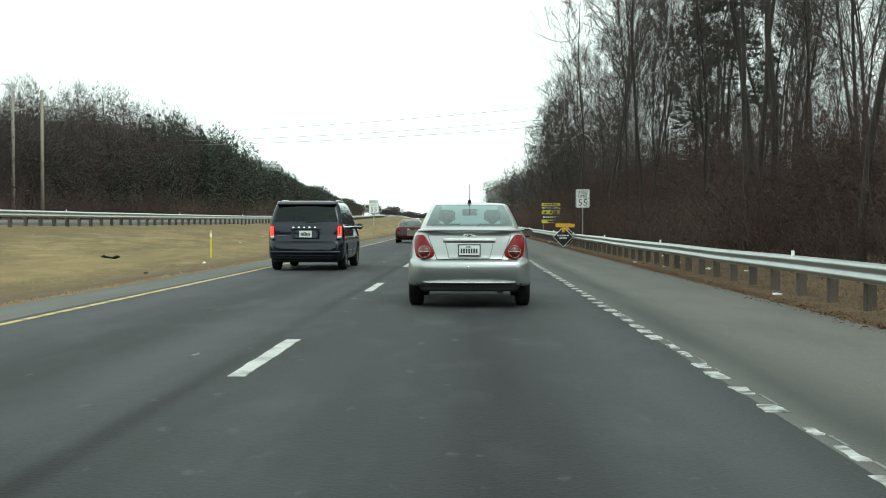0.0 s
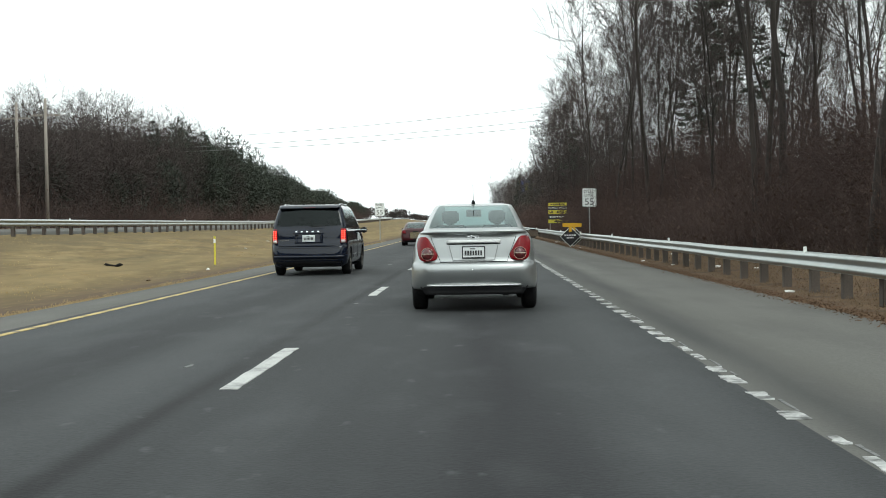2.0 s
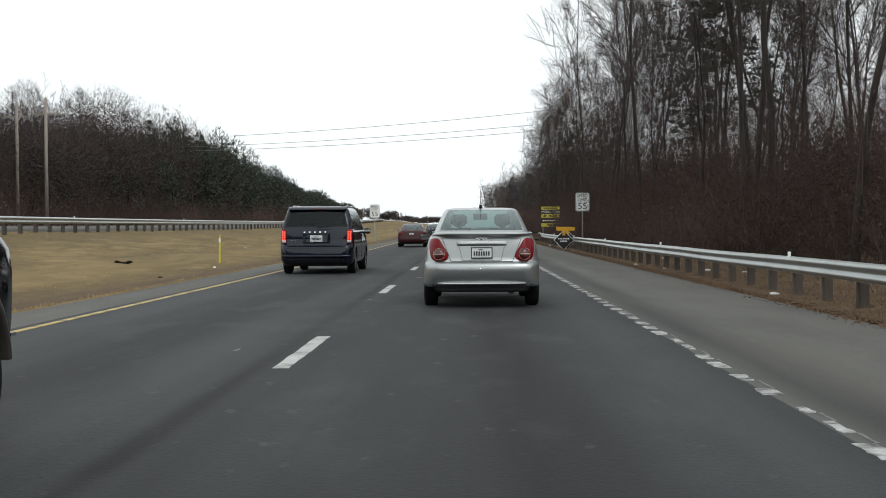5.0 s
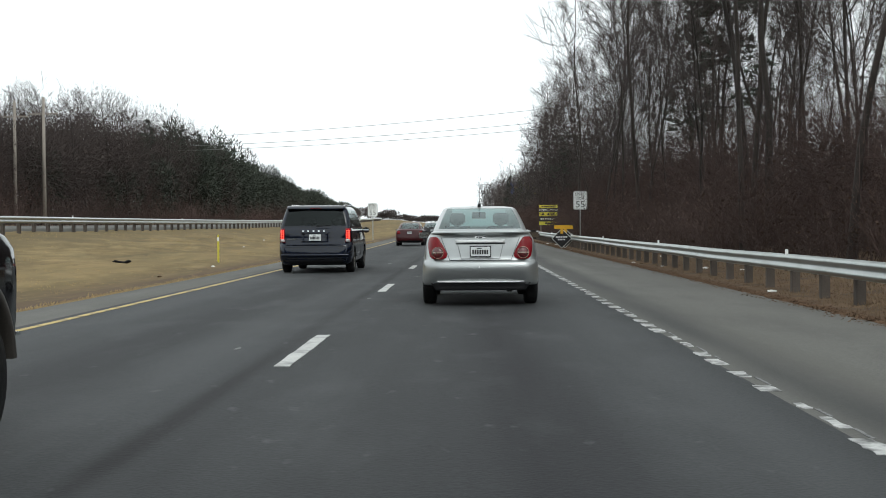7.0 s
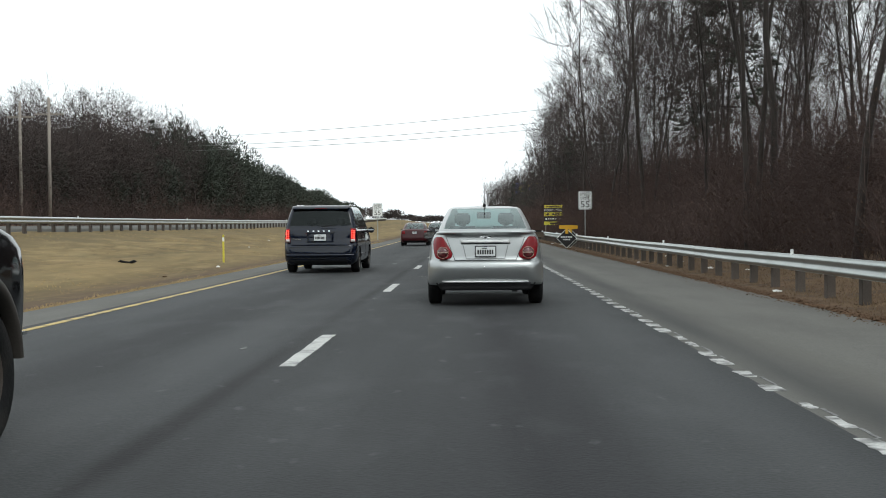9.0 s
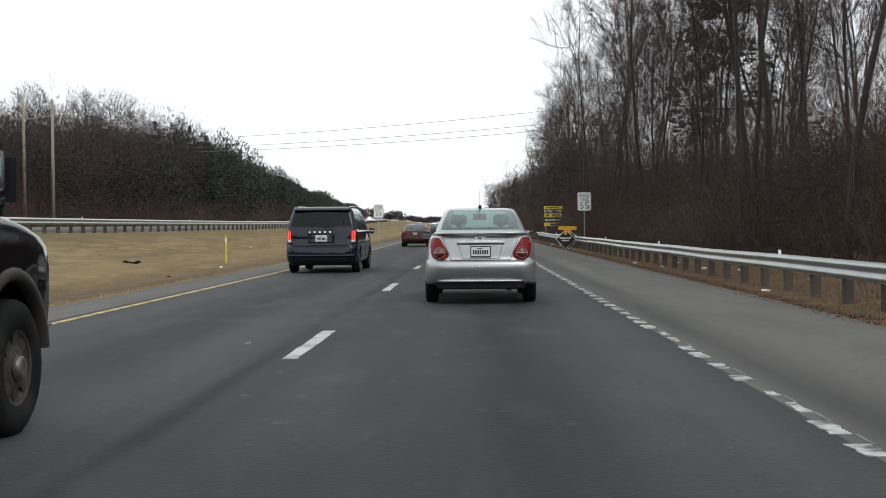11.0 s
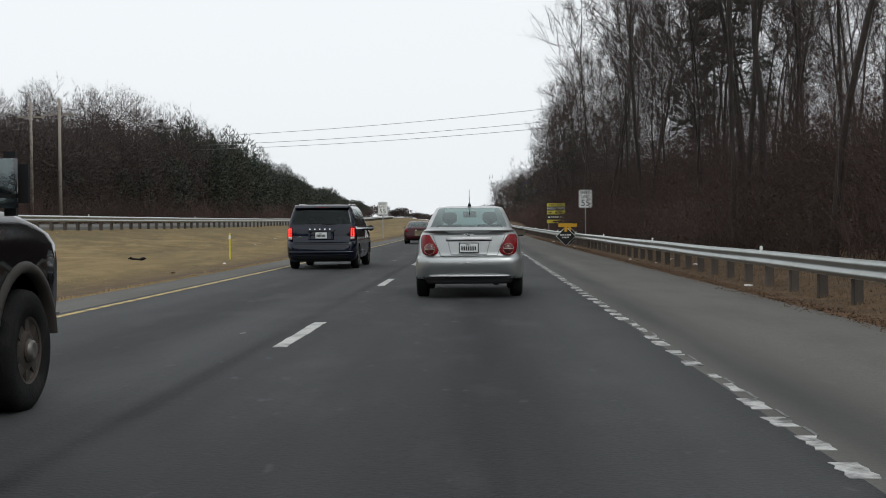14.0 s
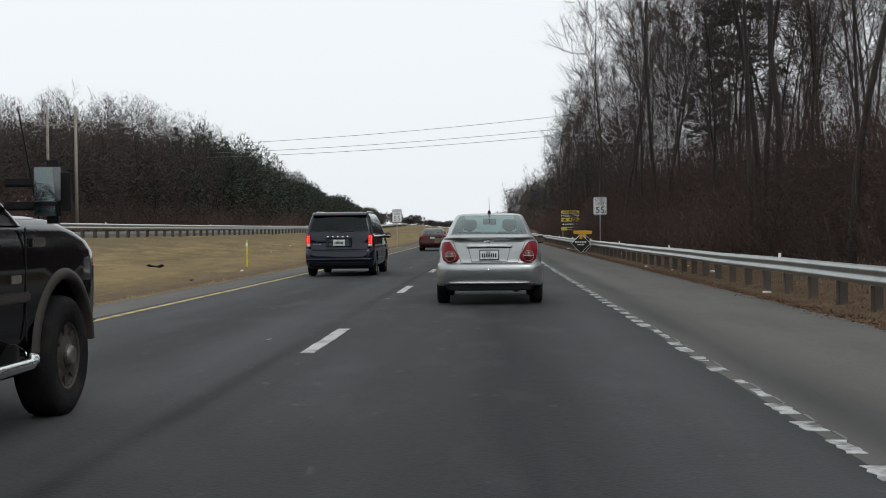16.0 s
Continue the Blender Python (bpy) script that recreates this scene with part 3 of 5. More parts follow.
def wheel(parent, x, y, r, w, out, spokes=6, rim_share=0.62, lower=0.0, rim_mat=None, hub=False):
    """out: +1 where the outer face looks to the right."""
    h = w / 2
    wheel_ob = part("wheel", mesh_of("wheel", *lathe([(0.001, -h * 0.6), (r * 0.3, -h * 0.6), (r * 0.3, h * 0.2), (0.001, h * 0.2)], 16), M_PLASTIC), parent, m=pose(x, y, r - lower, 0, 0, 0 if out > 0 else 180))
    tyre = lathe([(r * rim_share, -h * 0.9), (r * 0.86, -h), (r * 0.97, -h * 0.8), (r, -h * 0.45), (r * 0.993, 0), (r, h * 0.45), (r * 0.97, h * 0.8), (r * 0.86, h), (r * rim_share, h * 0.9), (r * rim_share, -h * 0.9)])
    part("tyre", mesh_of("tyre", *tyre, M_TYRE, True), wheel_ob, "black rubber tyre")
    verts, faces = lathe([(r * rim_share, h * 0.88), (r * rim_share * 0.93, h * 0.82), (r * rim_share * 0.9, h * 0.2), (r * 0.16, h * 0.35)])
    v2, f2 = lathe([(r * 0.2, h * 0.3), (r * 0.2, h * 0.9), (r * 0.13, h * 1.05), (0.001, h * 1.05)], 16)
    faces += [tuple(i + len(verts) for i in f) for f in f2]
    verts += v2
    for k in range(spokes):
        a = math.tau * k / spokes
        c, s = math.cos(a), math.sin(a)
        base = len(verts)
        for rad, wd, xx in ((r * 0.15, r * 0.09, h * 0.75), (r * rim_share * 0.96, r * 0.07, h * 0.78)):
            for side in (-1, 1):
                for dx in (0, -0.04):
                    verts.append(Vector((xx + dx, c * rad - s * wd * side, s * rad + c * wd * side)))
        faces += [(base, base + 2, base + 6, base + 4), (base, base + 4, base + 5, base + 1), (base + 2, base + 3, base + 7, base + 6)]
    part("rim", mesh_of("rim", verts, faces, rim_mat or M_RIM), wheel_ob, "dusty brown rim" if hub else "dull alloy rim")
    if hub:
        part("rim_dish", mesh_of("rim_dish", *lathe([(r * rim_share, h * 0.84), (r * rim_share * 0.9, h * 0.74), (r * 0.42, h * 0.6), (r * 0.3, h * 0.8), (r * 0.17, h * 0.82)], 28), rim_mat or M_RIM, True), wheel_ob)
        part("hub_cap", mesh_of("hub_cap", *lathe([(r * 0.17, h * 0.7), (r * 0.165, h * 1.08), (r * 0.13, h * 1.16), (r * 0.085, h * 1.13), (0.001, h * 1.1)], 20), M_RIM, True), wheel_ob, "grey steel hub cap")
    return wheel_ob


def bars(parent, y_at, x0, x1, z0, z1, count, mat, name, off=0.02, gap=0.3):
    """A row of plain bars in place of writing."""
    w = (x1 - x0) / count
    for i in range(count):
        a = x0 + i * w
        part(name, mesh_of(name, *patch(y_at, [(a, z0), (a + w * (1 - gap), z0), (a + w * (1 - gap), z1), (a, z1)], off=off, pillow=0, n=1, m=1, depth=0.008), mat), parent)


def greenhouse(parent, rows, body_mat, glass_rear, glass_side, lo, hi, side_gaps, rf=0.45, bow=0.05, corner=2):
    """Pillars and roof as one mesh, the panes as meshes of their own. lo, hi: the rows between which the panes lie."""
    def is_pane(i, k):
        if not lo <= i < hi:
            return ""
        if k < NR or NR <= k < NR + corner or k >= K_ALL - corner:
            return "rear_window"
        for (a, b), side in ((K_SIDE_R, 1), (K_SIDE_L, -1)):
            if a <= k < b:
                q = k - a if side > 0 else b - 1 - k
                if q in side_gaps or q < 1 or q > NS - 2:
                    return ""
                part_no = sum(1 for g in side_gaps if g < q)
                return "side_window_%d_%d" % (side, part_no)
        if K_FRONT[0] - 1 <= k < K_FRONT[1] + 1:
            return "windshield"
        return ""
    names = sorted({is_pane(i, k) for i in range(len(rows) - 1) for k in range(K_ALL)} - {""})
    part("cabin", mesh_of("cabin", *shell(rows, keep=lambda i, k: not is_pane(i, k), bottom=False, rf=rf, bow=bow), body_mat, True), parent)
    for nm in names:
        v, f = shell(rows, keep=lambda i, k: is_pane(i, k) == nm, bottom=False, top=False, rf=rf, bow=bow)
        plain = nm if not nm.startswith("side") else "side_window"
        part(plain, mesh_of(plain, v, f, glass_rear if nm != "side_window" and not nm.startswith("side") else glass_side, True), parent)


def seat(parent, x, y, z, mat):
    v, f = [], []
    for bx in ((x - 0.24, x + 0.24, y, y + 0.14, z - 0.45, z + 0.12), (x - 0.13, x + 0.13, y + 0.02, y + 0.12, z + 0.15, z + 0.34), (x - 0.24, x + 0.24, y, y + 0.5, z - 0.6, z - 0.42), (x - 0.06, x + 0.06, y + 0.05, y + 0.09, z + 0.1, z + 0.18)):
        bm = box_data(*bx, bevel=0.03)
        bm.verts.index_update()
        base = len(v)
        v += [w.co.copy() for w in bm.verts]
        f += [tuple(base + w.index for w in q.verts) for q in bm.faces]
        bm.free()
    part("seat", mesh_of("seat", v, f, mat, True), parent, "dark cloth seat with headrest")


def mirror(parent, x, y, z, out, size, body_mat, arm=0.16):
    w, h = size
    me = box("mirror", min(x, x + out * arm), max(x, x + out * arm), y - 0.03, y + 0.05, z - 0.04, z + 0.02, M_PLASTIC, 0.01)
    ob = part("mirror", me, parent)
    cx = x + out * (arm + w / 2 - 0.02)
    part("housing", box("housing", cx - w / 2, cx + w / 2, y - 0.05, y + 0.13, z - h / 2, z + h / 2, body_mat, min(w, h) * 0.42), ob)
    part("mirror_glass", box("mirror_glass", cx - w / 2 + 0.02, cx + w / 2 - 0.02, y - 0.056, y - 0.05, z - h / 2 + 0.02, z + h / 2 - 0.02, M_MIRROR, 0.002), ob)


def plate(parent, y_at, cx, cz, w=0.31, h=0.16, frame_mat=M_INK):
    """A white plate in a dark frame; its number is a row of plain bars."""
    pl = part("number_plate", mesh_of("number_plate", *patch(y_at, [(cx - w / 2, cz - h / 2), (cx + w / 2, cz - h / 2), (cx + w / 2, cz + h / 2), (cx - w / 2, cz + h / 2)], off=0.022, pillow=0, n=2, m=2), frame_mat), parent, "framed white number plate")
    b = 0.016
    part("plate_face", mesh_of("plate_face", *patch(y_at, [(cx - w / 2 + b, cz - h / 2 + b), (cx + w / 2 - b, cz - h / 2 + b), (cx + w / 2 - b, cz + h / 2 - b), (cx - w / 2 + b, cz + h / 2 - b)], off=0.027, pillow=0, n=2, m=2), M_PLATE), pl)
    bars(pl, y_at, cx - w * 0.38, cx + w * 0.4, cz - h * 0.24, cz + h * 0.14, 7, M_INK, "plate_mark", off=0.034, gap=0.35)
    bars(pl, y_at, cx - w * 0.16, cx + w * 0.16, cz + h * 0.24, cz + h * 0.32, 1, M_INK, "plate_mark", off=0.034)


def lamp_skin(y_at, side):
    """A tail lamp that follows the rear corner: narrow at the top, with a round foot."""
    n, verts, faces = 7, [], []
    levels = [(0.668, 0.60, 0.69), (0.676, 0.56, 0.73), (0.692, 0.525, 0.752), (0.715, 0.507, 0.768), (0.75, 0.504, 0.78), (0.80, 0.525, 0.79), (0.86, 0.558, 0.797), (0.92, 0.594, 0.798), (0.965, 0.622, 0.792), (0.992, 0.645, 0.778), (1.006, 0.668, 0.752)]
    for z, a, b in levels:
        for i in range(n + 1):
            x = a + (b - a) * i / n
            bulge = 0.018 * (1 - (2 * i / n - 1) ** 4)
            verts.append(Vector((x * side, y_at(x, z) - 0.012 - bulge, z)))
    w = n + 1
    for j in range(len(levels) - 1):
        for i in range(n):
            q = (j * w + i, j * w + i + 1, j * w + w + i + 1, j * w + w + i)
            faces.append(q if side > 0 else q[::-1])
    return verts, faces


def sedan(m):
    car = thing("sedan", "silver compact sedan with red tail lamps, stopped in the lane", "car", m=m)
    rows = [(0.275, 0.868, 0.085, 4.34, 0.22), (0.31, 0.882, 0.065, 4.36, 0.23), (0.36, 0.888, 0.042, 4.38, 0.25), (0.42, 0.89, 0.02, 4.39, 0.26), (0.49, 0.889, 0.004, 4.39, 0.27), (0.535, 0.887, 0.0, 4.39, 0.27),
            (0.575, 0.884, 0.004, 4.38, 0.26), (0.605, 0.878, 0.016, 4.37, 0.25), (0.63, 0.871, 0.036, 4.36, 0.24), (0.645, 0.865, 0.062, 4.34, 0.23), (0.665, 0.863, 0.078, 4.30, 0.23), (0.72, 0.861, 0.086, 4.26, 0.23), (0.80, 0.855, 0.094, 4.15, 0.24),
            (0.90, 0.838, 0.106, 3.9, 0.25), (0.98, 0.815, 0.118, 3.5, 0.26), (1.03, 0.79, 0.124, 3.3, 0.27), (1.048, 0.775, 0.10, 3.2, 0.28), (1.058, 0.765, 0.045, 3.2, 0.28), (1.078, 0.75, 0.035, 3.15, 0.28), (1.09, 0.72, 0.07, 3.1, 0.27), (1.095, 0.69, 0.3, 3.05, 0.26)]
    axles = [(0.92, 0.31), (3.45, 0.31)]
    part("body", mesh_of("body", *shell(rows, axles, 0.365), M_SILVER, True), car)
    cab = [(1.06, 0.735, 0.40, 3.12, 0.20), (1.125, 0.722, 0.50, 3.0, 0.20), (1.22, 0.687, 0.70, 2.8, 0.18), (1.33, 0.643, 0.95, 2.55, 0.17), (1.42, 0.602, 1.22, 2.3, 0.16), (1.455, 0.58, 1.34, 2.2, 0.15), (1.478, 0.54, 1.46, 2.1, 0.18), (1.492, 0.44, 1.6, 2.0, 0.18), (1.496, 0.28, 1.75, 1.9, 0.12)]
    greenhouse(car, cab, M_SILVER, M_GLASS, M_GLASS, 1, 5, (11, 12, 22), bow=0.07, corner=2)
    y_at = rear_surface(rows, 0.05)
    for side in (-1, 1):
        lamp = part("tail_lamp", mesh_of("tail_lamp", *lamp_skin(y_at, side), M_RED_LENS, True), car, "red tail lamp with round lens")
        part("round_lens", mesh_of("round_lens", *disc(y_at, 0.648 * side, 0.768, 0.084, off=0.038), M_LENS_DARK, True), lamp)
        part("lens_ring", mesh_of("lens_ring", *disc(y_at, 0.648 * side, 0.768, 0.093, off=0.036, dome=0.0, inner=0.9), M_LENS_RING), lamp, "pale ring round the lens")
        part("lens_bar", mesh_of("lens_bar", *patch(y_at, [(0.648 * side - 0.078, 0.763), (0.648 * side + 0.078, 0.763), (0.648 * side + 0.078, 0.774), (0.648 * side - 0.078, 0.774)], off=0.062, pillow=0.005, n=2, m=1), M_LENS_RING), lamp)
        mirror(car, 0.79 * side, 2.55, 1.02, side, (0.21, 0.14), M_PLASTIC, arm=0.06)
        for y, _ in axles:
            wheel(car, 0.79 * side, y, 0.335, 0.21, side, lower=0.055)
        part("wheel_well", box("wheel_well", 0.45 * side - 0.2, 0.45 * side + 0.2, 0.6, 1.25, 0.22, 0.6, M_PLASTIC, 0.05), car)
    part("trunk_panel", mesh_of("trunk_panel", *patch(y_at, [(-0.28, 0.675), (0.28, 0.675), (0.335, 0.905), (-0.335, 0.905)], off=-0.004, pillow=-0.012, depth=0.02), M_SILVER, True), car)
    part("trunk_seam", mesh_of("trunk_seam", *patch(y_at, [(-0.47, 0.648), (0.47, 0.648), (0.47, 0.658), (-0.47, 0.658)], off=0.004, pillow=0, n=10, m=1, depth=0.01), M_PLASTIC), car)
    part("garnish_bar", mesh_of("garnish_bar", *patch(y_at, [(-0.375, 0.91), (0.375, 0.91), (0.38, 0.962), (-0.38, 0.962)], off=0.014, pillow=0.034, n=10, m=6), M_TRIM_LIGHT, True), car, "bright garnish bar above the plate")
    # a black strip stands in for the shade below the garnish bar
    part("garnish_shadow_gap", mesh_of("garnish_shadow_gap", *patch(y_at, [(-0.37, 0.893), (0.37, 0.893), (0.375, 0.908), (-0.375, 0.908)], off=0.006, pillow=0, n=10, m=1, depth=0.01), M_PLASTIC), car)
    part("emblem", mesh_of("emblem", *patch(y_at, [(-0.085, 0.992), (0.075, 0.992), (0.085, 1.012), (-0.075, 1.012)], off=0.012, pillow=0.006, n=4, m=2), M_CHROME), car)
    part("emblem", mesh_of("emblem", *patch(y_at, [(-0.035, 0.982), (0.03, 0.982), (0.04, 1.022), (-0.025, 1.022)], off=0.014, pillow=0.006, n=4, m=2), M_CHROME), car)
    bars(car, y_at, -0.56, -0.42, 1.0, 1.012, 5, M_LINE, "badge_mark", off=0.008)
    bars(car, y_at, 0.43, 0.55, 1.0, 1.012, 4, M_LINE, "badge_mark", off=0.008)
    for side in (-1, 1):
        # panel_edge: dark lines paint the shade along the edges of the plate recess
        part("panel_edge", mesh_of("panel_edge", *patch(y_at, sorted([(side * 0.285, 0.675), (side * 0.297, 0.675)]) + sorted([(side * 0.352, 0.9), (side * 0.34, 0.9)], reverse=True), off=0.006, pillow=0, n=1, m=6, depth=0.02), M_LINE), car)
        part("trunk_seam", mesh_of("trunk_seam", *patch(y_at, sorted([(side * 0.462, 0.66), (side * 0.47, 0.66)]) + sorted([(side * 0.60, 1.0), (side * 0.592, 1.0)], reverse=True), off=0.004, pillow=0, n=1, m=6, depth=0.01), M_PLASTIC), car)
    part("panel_edge", mesh_of("panel_edge", *patch(y_at, [(-0.29, 0.668), (0.29, 0.668), (0.29, 0.68), (-0.29, 0.68)], off=0.006, pillow=0, n=6, m=1, depth=0.02), M_LINE), car)
    plate(car, y_at, 0.0, 0.785, 0.325, 0.17)
    part("lower_valance", mesh_of("lower_valance", *patch(y_at, [(-0.68, 0.195), (0.68, 0.195), (0.76, 0.312), (-0.76, 0.312)], off=0.006, pillow=0.0, n=14, m=3), M_PLASTIC, True), car, "black lower bumper valance")
    part("bright_strip", mesh_of("bright_strip", *patch(y_at, [(-0.64, 0.312), (0.64, 0.312), (0.66, 0.334), (-0.66, 0.334)], off=0.016, pillow=0.03, n=14, m=4), M_TRIM_LIGHT, True), car)
    part("sensor", mesh_of("sensor", *disc(y_at, -0.02, 0.545, 0.012, off=0.004, dome=0.004), M_CHROME), car)
    part("shelf", box("shelf", -0.62, 0.62, 0.55, 0.9, 1.05, 1.075, M_INTERIOR, 0.01), car)
    for x in (-0.36, 0.36):
        seat(car, x, 1.9, 1.05, M_INTERIOR)
    part("rear_bench", box("rear_bench", -0.58, 0.58, 0.88, 1.02, 0.6, 1.1, M_INTERIOR, 0.04), car)
    part("inner_mirror", box("inner_mirror", -0.12, 0.12, 2.45, 2.48, 1.3, 1.36, M_PLASTIC, 0.01), car)
    v, f = [], []
    tube([Vector((0.0, 1.62, 1.485)), Vector((0.0, 1.54, 1.52)), Vector((0, 1.47, 1.525))], [0.03, 0.026, 0.018], 8, v, f, True)
    tube([Vector((0.0, 1.54, 1.52)), Vector((0.0, 1.40, 1.78))], [0.006, 0.004], 5, v, f, True)
    part("antenna", mesh_of("antenna", v, f, M_PLASTIC), car)
    part("exhaust", box("exhaust", 0.38, 0.5, 0.1, 0.5, 0.17, 0.23, M_PLASTIC, 0.02), car)
    return car


def minivan(m):
    car = thing("minivan", "dark blue minivan with lit brake lamps, stopped in the passing lane", "minivan", m=m)
    rows = [(0.22, 0.86, 0.16, 4.95, 0.16), (0.30, 0.94, 0.05, 5.05, 0.18), (0.40, 0.975, 0.0, 5.1, 0.2), (0.55, 0.985, 0.0, 5.1, 0.2), (0.70, 0.985, 0.01, 5.08, 0.2), (0.765, 0.985, 0.03, 5.0, 0.2), (0.785, 0.985, 0.09, 4.95, 0.16),
            (0.95, 0.98, 0.094, 4.8, 0.14), (1.10, 0.965, 0.10, 4.5, 0.13), (1.20, 0.95, 0.112, 4.2, 0.12)]
    axles = [(0.95, 0.34), (4.05, 0.34)]
    part("body", mesh_of("body", *shell(rows, axles, 0.40), M_NAVY, True), car)
    cab = [(1.195, 0.95, 0.115, 4.2, 0.12), (1.27, 0.94, 0.13, 4.05, 0.11), (1.45, 0.90, 0.20, 3.7, 0.11), (1.60, 0.86, 0.27, 3.4, 0.11), (1.70, 0.83, 0.33, 3.2, 0.11), (1.76, 0.80, 0.36, 3.1, 0.12), (1.80, 0.74, 0.42, 3.0, 0.14), (1.825, 0.6, 0.6, 2.8, 0.16)]
    greenhouse(car, cab, M_NAVY, M_TINT, M_TINT, 1, 4, (9, 10, 19, 20), bow=0.05, corner=0)
    y_low, y_cab = rear_surface(rows, 0.05), rear_surface(cab, 0.05)
    y_at = lambda x, z: y_low(x, z) if z < 1.2 else y_cab(x, z)
    v = [Vector((x, y, z)) for x in (-0.78, -0.74, 0.74, 0.78) for y, z in ((0.32, 1.722), (0.29, 1.73), (0.292, 1.748), (0.36, 1.787), (0.46, 1.815), (0.62, 1.82), (0.62, 1.72))]
    for k in list(range(7)) + list(range(21, 28)):
        v[k].y += 0.05
    f = [(c * 7 + k, c * 7 + (k + 1) % 7, c * 7 + 7 + (k + 1) % 7, c * 7 + 7 + k) for c in range(3) for k in range(7)] + [tuple(range(7)), tuple(range(27, 20, -1))]
    part("roof_spoiler", mesh_of("roof_spoiler", v, f, M_NAVY), car)
    part("high_brake_lamp", box("high_brake_lamp", -0.16, 0.16, 0.283, 0.33, 1.732, 1.744, M_RED_LENS, 0.004), car)
    for side in (-1, 1):
        q = [(0.80, 0.83), (0.955, 0.83), (0.945, 1.20), (0.815, 1.20)]
        q = [(x * side, z) for x, z in q]
        if side < 0:
            q = [q[1], q[0], q[3], q[2]]
        lamp = part("tail_lamp", mesh_of("tail_lamp", *patch(y_low, q, off=0.012, pillow=0.015), M_RED_LENS, True), car, "tall tail lamp lit bright red")
        for row in range(5):
            for col in range(2):
                lx, lz = side * 0.878 - 0.028 + 0.056 * col, 0.945 + 0.047 * row
                part("lit_lens", mesh_of("lit_lens", *disc(y_low, lx, lz, 0.0235 if col == (side > 0) else 0.019, off=0.034, dome=0.008), M_BRAKE, True), lamp)
        part("clear_lens", mesh_of("clear_lens", *patch(y_low, [(side * 0.875 - 0.055, 0.84), (side * 0.875 + 0.055, 0.84), (side * 0.875 + 0.055, 0.915), (side * 0.875 - 0.055, 0.915)], off=0.03, pillow=0.01, n=4, m=2), M_CLEAR_LENS, True), lamp)
        mirror(car, 0.90 * side, 3.75, 1.15, side, (0.22, 0.17), M_PLASTIC, arm=0.07)
        for y, _ in axles:
            wheel(car, 0.87 * side, y, 0.345, 0.22, side)
        part("wheel_well", box("wheel_well", 0.5 * side - 0.22, 0.5 * side + 0.22, 0.6, 1.3, 0.24, 0.68, M_PLASTIC, 0.05), car)
        v, f = [], []
        tube([Vector((side * 0.72, 0.85, 1.79)), Vector((side * 0.72, 0.95, 1.83)), Vector((side * 0.70, 2.6, 1.84)), Vector((side * 0.68, 2.75, 1.80))], [0.022] * 4, 6, v, f, True)
        part("roof_rail", mesh_of("roof_rail", v, f, M_CHROME, True), car)
        part("side_strip", box("side_strip", side * 0.955 - 0.012, side * 0.955 + 0.012, 0.75, 3.9, 1.195, 1.225, M_CHROME, 0.005), car)
        part("door_handle", box("door_handle", side * 0.98 - 0.02, side * 0.98 + 0.02, 2.7, 2.92, 1.02, 1.06, M_NAVY, 0.012), car)
        for yy in (1.55, 2.62, 3.75):
            part("door_seam", box("door_seam", side * 0.982 - 0.005, side * 0.982 + 0.005, yy, yy + 0.012, 0.42, 1.15, M_PLASTIC), car)
    part("plate_recess", mesh_of("plate_recess", *patch(y_low, [(-0.36, 0.83), (0.36, 0.83), (0.36, 1.08), (-0.36, 1.08)], off=0.004, pillow=-0.008, depth=0.01), M_NAVY, True), car)
    part("handle_bar", mesh_of("handle_bar", *patch(y_low, [(-0.40, 1.075), (0.40, 1.075), (0.40, 1.10), (-0.40, 1.10)], off=0.015, pillow=0.01, n=8, m=2), M_NAVY, True), car)
    bars(car, y_low, -0.34, 0.36, 1.115, 1.145, 5, M_CHROME, "badge_mark", off=0.014, gap=0.68)
    bars(car, y_low, -0.74, -0.50, 0.905, 0.93, 6, M_CHROME, "badge_mark", off=0.012, gap=0.35)
    plate(car, y_low, 0.0, 0.955, 0.32, 0.17, M_PLATE)
    # the seam where the tailgate meets the bumper
    part("tailgate_seam", mesh_of("tailgate_seam", *patch(y_low, [(-0.80, 0.70), (0.80, 0.70), (0.80, 0.712), (-0.80, 0.712)], off=0.003, pillow=0, n=12, m=1, depth=0.01), M_PLASTIC), car)
    v = [Vector((x, y_low(min(0.9, abs(x)), 0.5) + dy, z)) for x in [-0.9 + 0.15 * k for k in range(13)] for dy, z in ((0.02, 0.522), (-0.03, 0.515), (-0.05, 0.495), (-0.04, 0.46), (0.02, 0.43))]
    f = [(c * 5 + k, c * 5 + k + 1, c * 5 + k + 6, c * 5 + k + 5) for c in range(12) for k in range(4)]
    part("bumper_step", mesh_of("bumper_step", v, f, M_NAVY, True), car)
    part("bumper_groove", mesh_of("bumper_groove", *patch(y_low, [(-0.86, 0.395), (0.86, 0.395), (0.88, 0.42), (-0.88, 0.42)], off=0.003, pillow=0.0, n=12, m=1, depth=0.01), M_PLASTIC), car)
    for ya, yb, za, zb in ((2.75, 3.0, 0.86, 1.08), (3.04, 3.3, 0.90, 1.06), (3.34, 3.62, 0.88, 0.98)):
        part("door_decal", box("door_decal", 0.978, 0.989, ya, yb, za, zb, M_TRIM_LIGHT, 0.002), car, "pale decal on the side door")
    part("bumper_ledge", mesh_of("bumper_ledge", *patch(y_low, [(-0.90, 0.755), (0.90, 0.755), (0.90, 0.775), (-0.90, 0.775)], off=0.01, pillow=0.012, n=12, m=3), M_NAVY, True), car)
